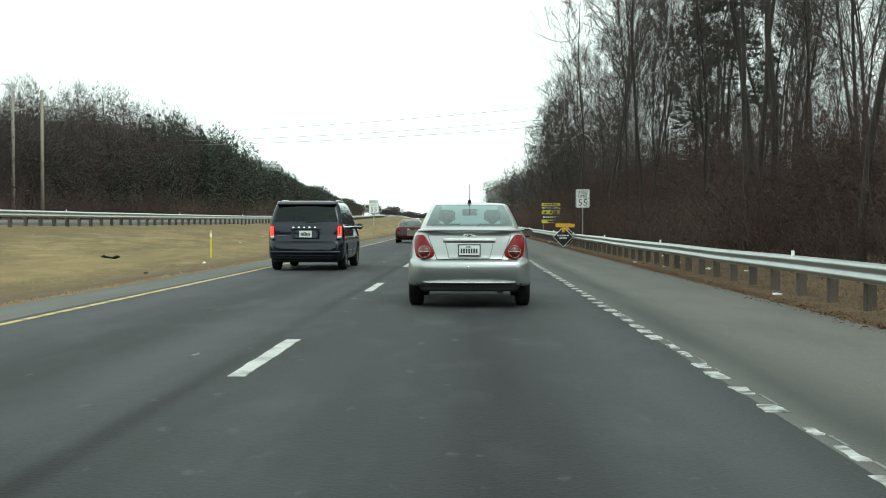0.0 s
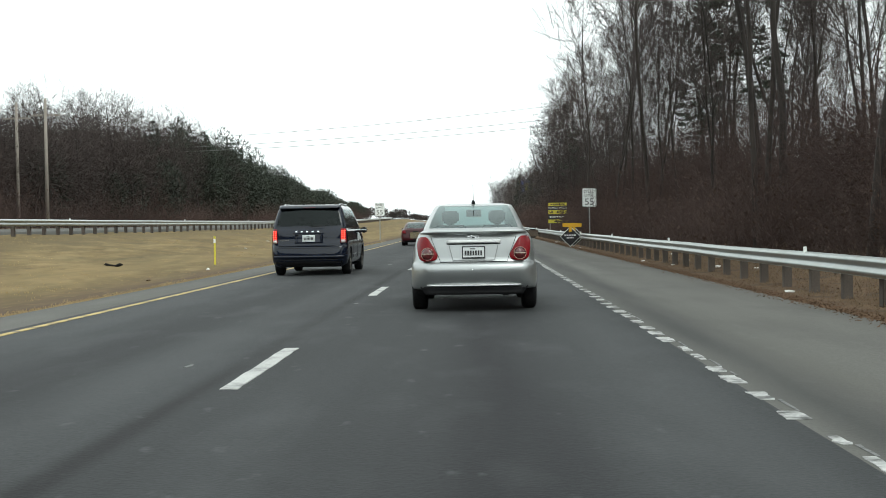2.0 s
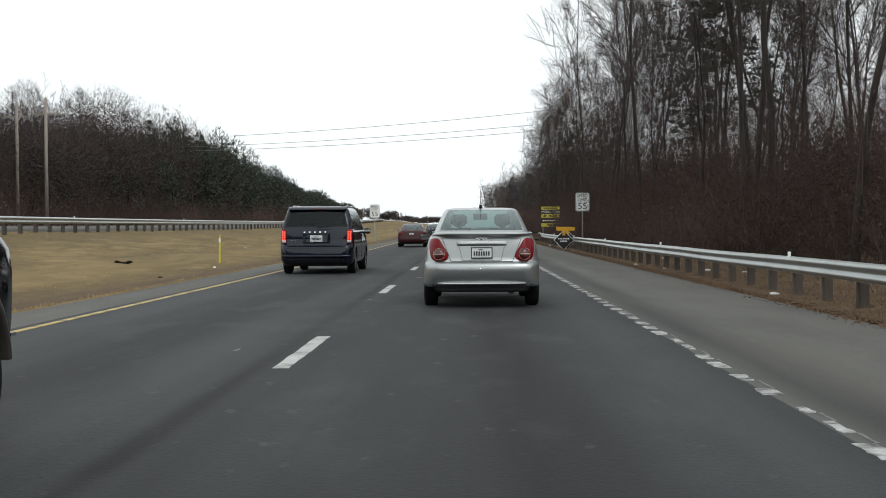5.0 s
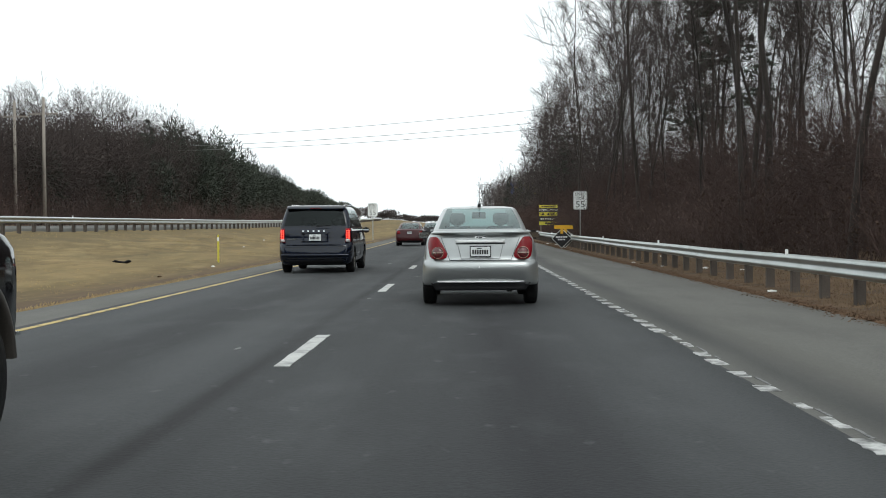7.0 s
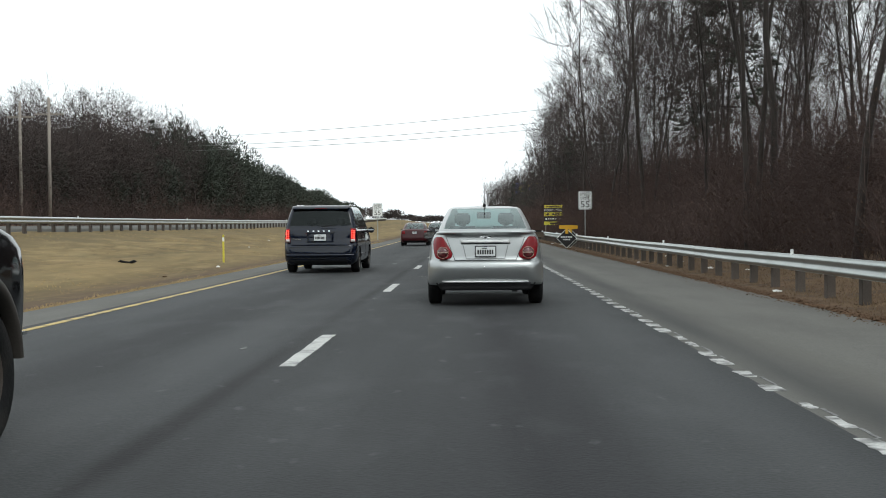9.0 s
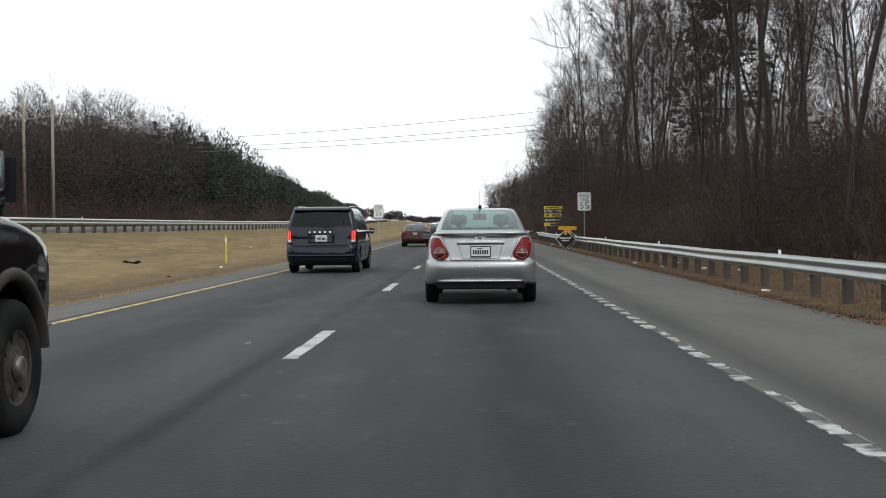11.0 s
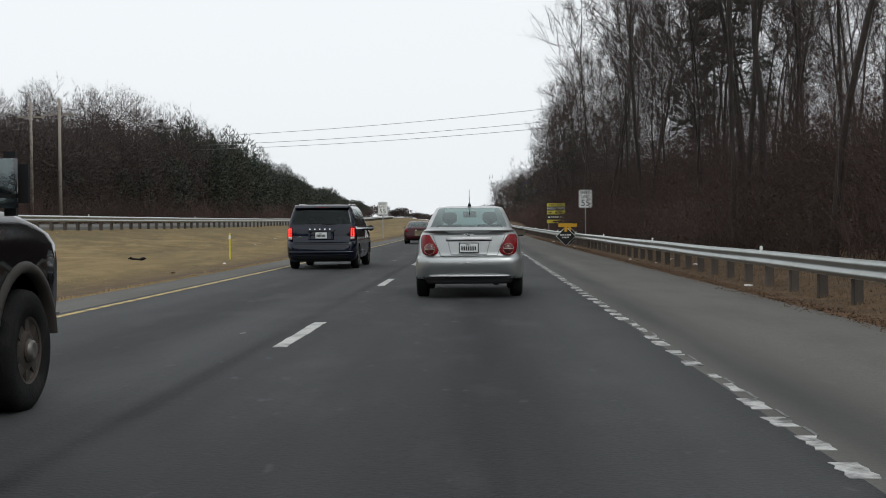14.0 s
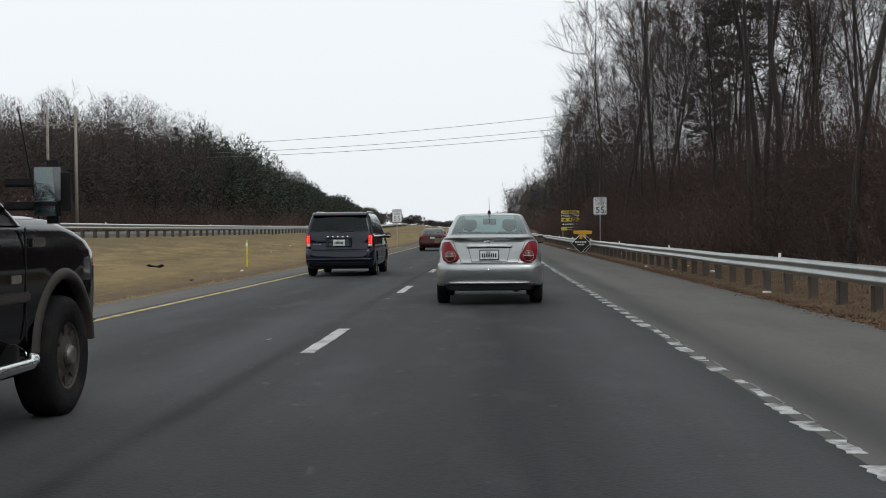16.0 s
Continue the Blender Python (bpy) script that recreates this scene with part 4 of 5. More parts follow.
    part("lower_valance", mesh_of("lower_valance", *patch(y_low, [(-0.80, 0.225), (0.80, 0.225), (0.86, 0.37), (-0.86, 0.37)], off=0.01, pillow=0, n=12, m=3), M_PLASTIC), car)
    v, f = [], []
    tube([Vector((0.02, 0.12, 1.25)), Vector((0.28, 0.125, 1.275)), Vector((0.42, 0.135, 1.27))], [0.012, 0.012, 0.01], 6, v, f, True)
    part("wiper", mesh_of("wiper", v, f, M_PLASTIC), car)
    for x in (-0.42, 0.42):
        seat(car, x, 1.5, 1.15, M_INTERIOR)
        seat(car, x, 2.9, 1.15, M_INTERIOR)
    return car


def far_car(m, paint_mat, label, lamp_mat, wheel_r=0.31):
    car = thing("sedan", label, "car", m=m)
    rows = [(0.20, 0.74, 0.14, 4.4, 0.2), (0.30, 0.84, 0.03, 4.45, 0.24), (0.45, 0.88, 0.0, 4.5, 0.26), (0.60, 0.885, 0.02, 4.5, 0.26), (0.72, 0.88, 0.06, 4.4, 0.26), (0.90, 0.86, 0.08, 4.1, 0.26), (0.98, 0.82, 0.12, 3.6, 0.26), (1.02, 0.76, 0.22, 3.3, 0.26)]
    axles = [(0.95, 0.31), (3.55, 0.31)]
    part("body", mesh_of("body", *shell(rows, axles, 0.37), paint_mat, True), car)
    cab = [(1.0, 0.76, 0.28, 3.25, 0.24), (1.06, 0.74, 0.38, 3.1, 0.24), (1.2, 0.69, 0.62, 2.8, 0.2), (1.34, 0.62, 0.9, 2.5, 0.18), (1.40, 0.57, 1.1, 2.35, 0.18), (1.45, 0.46, 1.4, 2.1, 0.2)]
    greenhouse(car, cab, paint_mat, M_GLASS, M_TINT, 1, 4, (12, 13), bow=0.07, corner=1)
    y_at = rear_surface(rows, 0.05)
    for side in (-1, 1):
        q = [(0.56 * side, 0.74), (0.80 * side, 0.74), (0.80 * side, 0.93), (0.62 * side, 0.93)]
        if side < 0:
            q = [q[1], q[0], q[3], q[2]]
        part("tail_lamp", mesh_of("tail_lamp", *patch(y_at, q, off=0.012, pillow=0.012, n=5, m=5), lamp_mat, True), car)
        mirror(car, 0.80 * side, 2.6, 1.0, side, (0.2, 0.13), paint_mat, arm=0.05)
        for y, _ in axles:
            wheel(car, 0.775 * side, y, wheel_r, 0.2, side)
        part("wheel_well", box("wheel_well", 0.46 * side - 0.2, 0.46 * side + 0.2, 0.62, 1.28, 0.22, 0.6, M_PLASTIC, 0.05), car)
    part("lower_valance", mesh_of("lower_valance", *patch(y_at, [(-0.64, 0.205), (0.64, 0.205), (0.7, 0.33), (-0.7, 0.33)], off=0.012, pillow=0, n=10, m=3), M_PLASTIC), car)
    plate(car, y_at, 0.0, 0.82, 0.30, 0.15)
    for x in (-0.36, 0.36):
        seat(car, x, 1.8, 0.98, M_INTERIOR)
    return car


def pickup(m):
    """Origin on the ground below the front axle's middle; the nose points along +y."""
    car = thing("pickup_truck", "black crew-cab pickup with dusty wheel flares and chrome step tubes", "pickup truck", m=m)
    rows = [(0.50, 0.93, -5.0, 0.90, 0.06), (0.56, 0.965, -5.02, 0.93, 0.06), (0.70, 0.975, -5.03, 0.94, 0.06), (0.85, 0.98, -5.03, 0.94, 0.06), (0.98, 0.985, -5.03, 0.93, 0.06), (1.10, 0.98, -5.03, 0.90, 0.06), (1.17, 0.972, -5.03, 0.80, 0.06), (1.23, 0.96, -5.02, 0.60, 0.06), (1.28, 0.945, -5.0, 0.34, 0.06)]
    axles = [(0.0, 0.42), (-3.97, 0.42)]
    part("body", mesh_of("body", *shell(rows, axles, 0.52, rf=0.42, bow=0.0), M_BLACK, True), car)
    part("hood", mesh_of("hood", *shell([(1.275, 0.935, -0.75, 0.36, 0.08), (1.31, 0.90, -0.72, 0.14, 0.08), (1.335, 0.82, -0.70, -0.08, 0.1), (1.345, 0.6, -0.68, -0.25, 0.1)], rf=0.36, bow=0.0, bottom=False), M_BLACK, True), car)
    cab = [(1.27, 0.955, -3.05, -0.55, 0.06), (1.33, 0.945, -3.03, -0.66, 0.06), (1.5, 0.90, -2.98, -0.92, 0.06), (1.66, 0.85, -2.93, -1.15, 0.07), (1.80, 0.80, -2.88, -1.36, 0.08), (1.86, 0.77, -2.85, -1.45, 0.08), (1.91, 0.71, -2.75, -1.55, 0.1), (1.93, 0.55, -2.6, -1.7, 0.1)]
    greenhouse(car, cab, M_BLACK, M_TINT, M_GLASS, 1, 4, (13, 14, 15), rf=0.16, bow=0.0, corner=0)
    part("bumper", box("bumper", -0.9, 0.9, 0.7, 0.98, 0.48, 0.70, M_CHROME, 0.1), car, "chrome front bumper")
    part("grille", box("grille", -0.46, 0.46, 0.88, 0.96, 0.78, 1.2, M_CHROME, 0.03), car)
    for side in (-1, 1):
        part("headlamp", box("headlamp", side * 0.62 - 0.13, side * 0.62 + 0.13, 0.80, 0.93, 0.88, 1.14, M_CLEAR_LENS, 0.04), car)
        for (y, _), nm in zip(axles, ("front", "rear")):
            wheel(car, side * 0.89, y, 0.405, 0.26, side, spokes=8, rim_share=0.55, rim_mat=M_RIM_DARK, hub=True)
            v, f = [], []
            ring = []
            for k in range(17):
                a = math.radians(6 + 168 * k / 16)
                ring.append((math.cos(a), math.sin(a)))
            for c, s in ring:
                for rad, xx in ((0.50, 0.93), (0.50, 0.998), (0.53, 1.008), (0.565, 0.998), (0.58, 0.975)):
                    v.append(Vector((side * xx, y + rad * c, 0.42 + rad * s)))
            for i in range(16):
                for k in range(4):
                    f.append((i * 5 + k, i * 5 + k + 1, i * 5 + k + 6, i * 5 + k + 5))
            part("wheel_flare", mesh_of("wheel_flare", v, f, M_TAN, True), car, "dusty tan wheel arch flare")
            part("wheel_well", box("wheel_well", side * 0.55 - 0.2, side * 0.55 + 0.2, y - 0.55, y + 0.55, 0.3, 1.0, M_PLASTIC, 0.05), car)
        part("side_moulding", box("side_moulding", side * 0.985 - 0.015, side * 0.985 + 0.015, -3.3, -0.62, 0.80, 0.865, M_TAN, 0.012), car)
        v, f = [], []
        tube([Vector((side * 0.90, -0.56, 0.47)), Vector((side * 1.0, -0.62, 0.44)), Vector((side * 1.02, -0.75, 0.42)), Vector((side * 1.02, -3.1, 0.42)), Vector((side * 0.92, -3.25, 0.45))], [0.045] * 5, 10, v, f, True)
        part("step_tube", mesh_of("step_tube", v, f, M_CHROME, True), car, "chrome side step tube")
        for y in (-0.9, -2.0, -2.9):
            part("step_bracket", box("step_bracket", side * 0.92 - 0.1, side * 0.92 + 0.1, y - 0.03, y + 0.03, 0.42, 0.56, M_PLASTIC, 0.01), car)
        for y in (-0.68, -1.72, -1.76, -2.98):
            part("door_seam", box("door_seam", side * 0.983 - 0.004, side * 0.983 + 0.004, y, y + 0.012, 0.56, 1.26, M_PLASTIC), car)
        for y in (-1.62, -2.85):
            part("door_handle", box("door_handle", side * 0.99 - 0.02, side * 0.99 + 0.025, y, y + 0.2, 1.08, 1.13, M_BLACK, 0.012), car)
        part("fender_badge", box("fender_badge", side * 0.984 - 0.006, side * 0.984 + 0.012, -0.56, -0.36, 1.14, 1.2, M_CHROME, 0.008), car)
        part("door_badge", box("door_badge", side * 0.986 - 0.006, side * 0.986 + 0.008, -0.92, -0.76, 0.92, 0.97, M_CHROME, 0.004), car)
        # towing mirror on two arms
        mr = part("mirror", box("mirror", min(side * 0.93, side * 1.13), max(side * 0.93, side * 1.13), -0.88, -0.82, 1.36, 1.41, M_PLASTIC, 0.012), car, "large black towing mirror")
        part("arm", box("arm", min(side * 0.93, side * 1.13), max(side * 0.93, side * 1.13), -0.88, -0.82, 1.50, 1.55, M_PLASTIC, 0.012), mr)
        part("housing", box("housing", side * 1.22 - 0.11, side * 1.22 + 0.11, -0.92, -0.74, 1.28, 1.66, M_PLASTIC, 0.075), mr)
        part("mirror_glass", box("mirror_glass", side * 1.22 - 0.08, side * 1.22 + 0.08, -0.928, -0.919, 1.41, 1.615, M_MIRROR, 0.003), mr)
        part("spot_mirror", box("spot_mirror", side * 1.22 - 0.08, side * 1.22 + 0.08, -0.928, -0.919, 1.325, 1.385, M_MIRROR, 0.003), mr)
        seat(car, side * 0.42, -1.75, 1.2, M_INTERIOR)
    part("steering_wheel", mesh_of("steering_wheel", *lathe([(0.17, -0.02), (0.19, 0), (0.17, 0.02), (0.15, 0), (0.17, -0.02)], 20), M_PLASTIC, True), car, m=pose(-0.42, -1.05, 1.28, 0, 0, 70))
    v, f = [], []
    tube([Vector((0.8, 0.05, 1.3)), Vector((0.78, -0.25, 2.05))], [0.008, 0.004], 5, v, f, True)
    part("antenna", mesh_of("antenna", v, f, M_PLASTIC), car)
    return car


sedan(Matrix.Translation((0.005, 17.3, 0.067)))
minivan(Matrix.Translation((-4.27, 31.3, 0.03)))
far_car(Matrix.Translation(at(-3.6, 74, 0.012)), M_RED, "dark red sedan with its lamps dull, in the passing lane", M_RED_LENS)
far_car(Matrix.Translation(at(-2.75, 97, 0.012)), M_BLACK, "black sedan ahead of the red one in the passing lane", M_RED_LENS)
pickup(Matrix.Translation((-3.78, 5.35, 0.005)))

# ---- trees ----
def off_axis(d, angle, turn):
    a = d.orthogonal().normalized()
    b = d.cross(a)
    return (d * math.cos(angle) + (a * math.cos(turn) + b * math.sin(turn)) * math.sin(angle)).normalized()


def bare_tree(seed, height, trunk_r, crown_from, limbs, subs, twigs, fine, lean=0.05, fork=0.0, stout=1.0):
    """A leafless tree as two meshes: trunk with limbs, and the twigs of the crown. Returns (trunk mesh, crown mesh)."""
    r = random.Random(seed)
    tv, tf, cv, cf = [], [], [], []
    stems = [(Vector((0, 0, -0.3)), Vector((r.gauss(0, lean), r.gauss(0, lean), 1)).normalized(), height, trunk_r)]
    if r.random() < fork:
        stems.append((Vector((0.1, 0.05, -0.3)), Vector((r.gauss(0, 0.16), r.gauss(0, 0.16), 1)).normalized(), height * 0.9, trunk_r * 0.75))
    for p0, d0, h, r0 in stems:
        n = 11
        pts, d, p = [p0], d0.copy(), p0.copy()
        for i in range(n):
            d = (d + Vector((r.gauss(0, 0.05), r.gauss(0, 0.05), 0.06))).normalized()
            p = p + d * (h / n)
            pts.append(p.copy())
        rad = [r0 * (1.35 if i == 0 else 1) * (1 - i / (n + 0.6)) ** 0.8 for i in range(n + 1)]
        tube(pts, rad, 7, tv, tf)
        count = limbs // len(stems)
        for j in range(count):
            q = crown_from + (0.985 - crown_from) * (j + r.random()) / count
            k = min(n - 1, int(q * n))
            fr = q * n - k
            base = pts[k].lerp(pts[k + 1], fr)
            lr = max(0.018, rad[k] * r.uniform(0.3, 0.5))
            ln = h * r.uniform(0.14, 0.30) * (1.25 - 0.75 * (q - crown_from) / (1 - crown_from))
            d = off_axis((pts[k + 1] - pts[k]).normalized(), r.uniform(0.55, 1.05), r.uniform(0, 6.283))
            lp, seg = [base], 5
            for i in range(seg):
                d = (d + Vector((r.gauss(0, 0.13), r.gauss(0, 0.13), 0.12))).normalized()
                lp.append(lp[-1] + d * (ln / seg))
            tube(lp, [lr * (1 - 0.85 * i / seg) for i in range(seg + 1)], 5, tv, tf)
            for s in range(subs):
                u = r.uniform(0.25, 1.0) * seg
                a = min(seg - 1, int(u))
                sb = lp[a].lerp(lp[a + 1], u - a)
                sd = off_axis((lp[a + 1] - lp[a]).normalized(), r.uniform(0.4, 1.0), r.uniform(0, 6.283))
                sd = (sd + Vector((0, 0, 0.1))).normalized()
                sl = ln * r.uniform(0.28, 0.6)
                mid = sb + sd * sl * 0.5
                sd2 = (sd + Vector((r.gauss(0, 0.2), r.gauss(0, 0.2), 0.15))).normalized()
                end = mid + sd2 * sl * 0.5
                tube([sb, mid, end], [0.017 * stout, 0.012 * stout, 0.006 * stout], 3, cv, cf)
                for t in range(twigs):
                    w = r.uniform(0.1, 1.0)
                    tb = sb.lerp(mid, 2 * w) if w < 0.5 else mid.lerp(end, 2 * w - 1)
                    td = off_axis(sd2, r.uniform(0.3, 1.0), r.uniform(0, 6.283))
                    td = (td + Vector((0, 0, 0.06))).normalized()
                    tl = r.uniform(0.4, 1.0)
                    spike(tb, td, tl, 0.0085 * stout, cv, cf)
                    for g in range(fine):
                        fb = tb + td * tl * r.uniform(0.2, 0.85)
                        spike(fb, off_axis(td, r.uniform(0.4, 0.9), r.uniform(0, 6.283)), r.uniform(0.25, 0.7), 0.0055 * stout, cv, cf)
    return mesh_of("trunk", tv, tf, M_BARK, True), mesh_of("crown", cv, cf, M_TWIG)


def pine_tree(seed, height, trunk_r, crown_from, whorls, per, clumps, needles, flat=0.5):
    r = random.Random(seed)
    tv, tf, cv, cf = [], [], [], []
    pts = [Vector((r.gauss(0, 0.06) * i, r.gauss(0, 0.06) * i, -0.3 + height * i / 8)) for i in range(9)]
    tube(pts, [trunk_r * (1.2 if i == 0 else 1) * (1 - i / 8.6) for i in range(9)], 7, tv, tf)
    for j in range(whorls):
        q = crown_from + (0.99 - crown_from) * ((j + r.random()) / whorls) ** 0.8
        k = min(7, int(q * 8))
        base = pts[k].lerp(pts[k + 1], q * 8 - k)
        for b in range(per):
            if r.random() < 0.18:
                continue
            a = r.uniform(0, 6.283)
            up = r.uniform(-0.1, 0.35) + 0.5 * max(0, q - 0.75)
            d = Vector((math.cos(a), math.sin(a), up)).normalized()
            ln = height * 0.21 * r.uniform(0.5, 1.15) * (1.12 - ((q - crown_from) / (1 - crown_from)) ** 1.6)
            end = base + d * ln
            small = min(1.0, 0.45 + 0.3 * ln)
            tube([base, base.lerp(end, 0.5) + Vector((0, 0, -0.04 * ln)), end], [0.035, 0.022, 0.008], 4, tv, tf)
            for c in range(clumps):
                w = r.uniform(0.3, 1.05)
                ctr = base.lerp(end, w) + Vector((r.gauss(0, 0.16), r.gauss(0, 0.16), r.gauss(0.1, 0.42))) * ln * 0.45
                for n2 in range(needles):
                    nd = Vector((r.gauss(0, 1), r.gauss(0, 1), r.gauss(0.35, flat))).normalized()
                    spike(ctr, nd, r.uniform(0.25, 0.62) * small, 0.065 * small, cv, cf)
    for c in range(16):
        q = r.uniform(0.82, 1.0)
        k = min(7, int(q * 8))
        ctr = pts[k].lerp(pts[k + 1], q * 8 - k) + Vector((r.gauss(0, 1), r.gauss(0, 1), 0)) * (1.03 - q) * height * 0.07
        for n2 in range(needles):
            spike(ctr, Vector((r.gauss(0, 0.7), r.gauss(0, 0.7), r.gauss(0.7, 0.5))).normalized(), r.uniform(0.2, 0.5), 0.05, cv, cf)
    return mesh_of("trunk", tv, tf, M_BARK, True), mesh_of("crown", cv, cf, M_NEEDLE)


def thicket_mesh(seed, length, width, height, stems, twigs, leaves, rad=0.011, reach=1.0):
    """A dense tangle of thin stems, with dead leaves clinging to it."""
    r = random.Random(seed)
    v, f = [], []
    tips = []
    for i in range(stems):
        b = Vector((r.uniform(-width / 2, width / 2), r.uniform(-length / 2, length / 2), -0.15))
        h = height * (0.25 + 0.85 * r.random() ** 1.6) * (0.75 + 0.5 * noise.noise(b * 0.5 + Vector((seed, 0, 0))))
        d = Vector((r.gauss(0, 0.34), r.gauss(0, 0.34), 1)).normalized()
        m = b + d * h * 0.55
        e = m + (d + Vector((r.gauss(0, 0.6), r.gauss(0, 0.6), -0.15))).normalized() * h * 0.5
        tube([b, m, e], [rad * 1.5, rad * 1.1, rad * 0.5], 3, v, f)
        for t in range(twigs):
            w = r.uniform(0.15, 1.0)
            p = b.lerp(m, 2 * w) if w < 0.5 else m.lerp(e, 2 * w - 1)
            td = (off_axis(d, r.uniform(0.4, 1.3), r.uniform(0, 6.283)) + Vector((0, 0, 0.1))).normalized()
            tl = r.uniform(0.4, 1.3) * reach
            spike(p, td, tl, rad * 0.8, v, f)
            tips.append(p + td * tl * r.uniform(0.4, 1))
    split = len(f)
    for i in range(leaves):
        p = r.choice(tips) + Vector((r.gauss(0, 0.08), r.gauss(0, 0.08), r.gauss(0, 0.08)))
        a = Vector((r.gauss(0, 1), r.gauss(0, 1), r.gauss(0, 1))).normalized() * r.uniform(0.03, 0.065)
        c = a.orthogonal().normalized() * r.uniform(0.02, 0.045)
        base = len(v)
        v += [p - a, p + c, p + a, p - c + a.cross(c).normalized() * 0.015]
        f.append((base, base + 1, base + 2, base + 3))
    me = mesh_of("thicket", v, f, M_BRUSH)
    me.materials.append(M_DEADLEAF)
    for p in me.polygons:
        if p.index >= split:
            p.material_index = 1
    return me


def plant_tree(name, meshes, label, group, m):
    tree = thing(name, label, "tree", group, m)
    part("trunk", meshes[0], tree)
    part("crown", meshes[1], tree)
    return tree


NEAR = [bare_tree(10 + i, h, r0, c, 24, 8, 7, 1, fork=0.5, stout=1.0) for i, (h, r0, c) in enumerate(((19, 0.11, 0.34), (21, 0.125, 0.42), (17, 0.095, 0.3), (22, 0.135, 0.46), (18, 0.09, 0.36)))]
SLIM = [bare_tree(30 + i, h, r0, c, 16, 7, 7, 1, lean=0.07, stout=0.95) for i, (h, r0, c) in enumerate(((15, 0.09, 0.4), (17, 0.11, 0.5), (13, 0.07, 0.35), (16, 0.12, 0.55)))]
FAR = [bare_tree(50 + i, h, r0, c, 15, 5, 5, 0, stout=1.2) for i, (h, r0, c) in enumerate(((17, 0.17, 0.14), (18, 0.2, 0.18), (15, 0.15, 0.1)))]
PINES = [pine_tree(70 + i, h, r0, c, w, 5, 5, 10) for i, (h, r0, c, w) in enumerate(((17, 0.14, 0.42, 12), (14, 0.12, 0.25, 13), (19, 0.15, 0.55, 11)))]
BUSHY = [pine_tree(80 + i, h, 0.14, 0.06, 14, 6, 4, 5, flat=0.9) for i, h in enumerate((10, 12))] + [pine_tree(84, 11, 0.14, 0.06, 12, 5, 4, 5, flat=0.9)]

pick = random.Random(77)


def spot(u, s, size=1.0, tilt=2.0):
    return Matrix.Translation(on_land(u, s)) @ Euler((radians(pick.gauss(0, tilt)), radians(pick.gauss(0, tilt)), pick.uniform(0, 6.28))).to_matrix().to_4x4() @ Matrix.Diagonal((size, size, size * pick.uniform(0.92, 1.08), 1))


made = {}


def put(kind, i, u, s, size=1.0):
    """Places a tree: the first of each shape is built, the rest are copies."""
    sets = {"near": (NEAR, "bare_tree", "tall leafless grey-brown deciduous tree at the wood's edge", "bare trees beside the highway"),
            "slim": (SLIM, "bare_tree", "thin leafless young tree in brown undergrowth", "bare trees beside the highway"),
            "far": (FAR, "bare_tree", "leafless deciduous tree in the wood beyond the road", "bare trees of the far wood"),
            "pine": (PINES, "pine_tree", "dark green pine with a bare lower trunk", "pines among the bare trees"),
            "bushy": (BUSHY, "pine_tree", "dense dark green evergreen branched down to the ground", "evergreens in the wood")}
    meshes, name, label, group = sets[kind]
    i %= len(meshes)
    m = spot(u, s, size)
    if (kind, i) not in made:
        made[kind, i] = plant_tree(name, meshes[i], label, group, m)
    else:
        made[kind, i] = copy_thing_scaled(made[kind, i], m)


def copy_thing_scaled(ob, m):
    c = copy_thing(ob, Matrix.Identity(4))
    c.matrix_basis = m
    return c


def lower(s):
    """The wood on the right grows lower farther along the road."""
    return 1.0 if s < 85 else max(0.6, 1.0 - 0.4 * (s - 85) / 55)


CANOPY = ((60, 10.0), (100, 11.5), (120, 14.0), (150, 16.5), (180, 16.0), (220, 13.8), (260, 11.2), (300, 9.5), (350, 8.0), (400, 6.7), (480, 5.5))


def canopy(s):
    """Height of the wood beyond the opposite carriageway."""
    for (a, ha), (b, hb) in zip(CANOPY, CANOPY[1:]):
        if s <= b:
            return ha + (hb - ha) * max(0.0, s - a) / (b - a)
    return CANOPY[-1][1]


# the wood on the right of the road
s = 18.0
while s < 150:
    for row in range(5):
        if pick.random() < 0.22:
            continue
        u = 10.0 + 1.8 * (s > 95) + row * 4.2 + pick.uniform(-1.3, 1.6)
        kind = "near" if (row < 2 and pick.random() < 0.45) else "slim"
        put(kind, pick.randrange(5), u, s + pick.uniform(-1.6, 1.6), pick.uniform(0.85, 1.15) * lower(s))
    s += 3.6
s = 150.0
while s < 430:
    for row in range(3):
        u = 12.0 + row * 5 + pick.uniform(-1.5, 1.5)
        put("bushy" if pick.random() < 0.35 else "far", 2, u, s + pick.uniform(-2, 2), pick.uniform(0.65, 0.92))
    s += 7.5
for u, s, i, k in ((13.5, 66, 0, 1.05), (15, 80, 1, 1.1), (11.5, 128, 0, 0.9), (11.0, 44, 2, 1.1), (13.5, 170, 1, 0.8)):
    put("pine", i, u, s, k * lower(s))
# the wood beyond the opposite carriageway
s = 78.0
while s < 470:
    for row in range(2):
        u = -39 - row * 6 + pick.uniform(-2, 2)
        ever = pick.random() < ((0.12 if s < 140 else 0.5 if s < 185 else 0.95) if row == 0 else (0.0 if s < 170 else 0.4))
        i = 2 if ever and s > 250 else pick.randrange(2 if ever else 3)
        full = canopy(s) / ((10, 12, 11)[i] if ever else (17, 18, 15)[i])
        put("bushy" if ever else "far", i, u, s + pick.uniform(-2.5, 2.5), full * (pick.uniform(0.62, 0.86) if ever else pick.uniform(0.85, 1.0)))
    s += 6.0
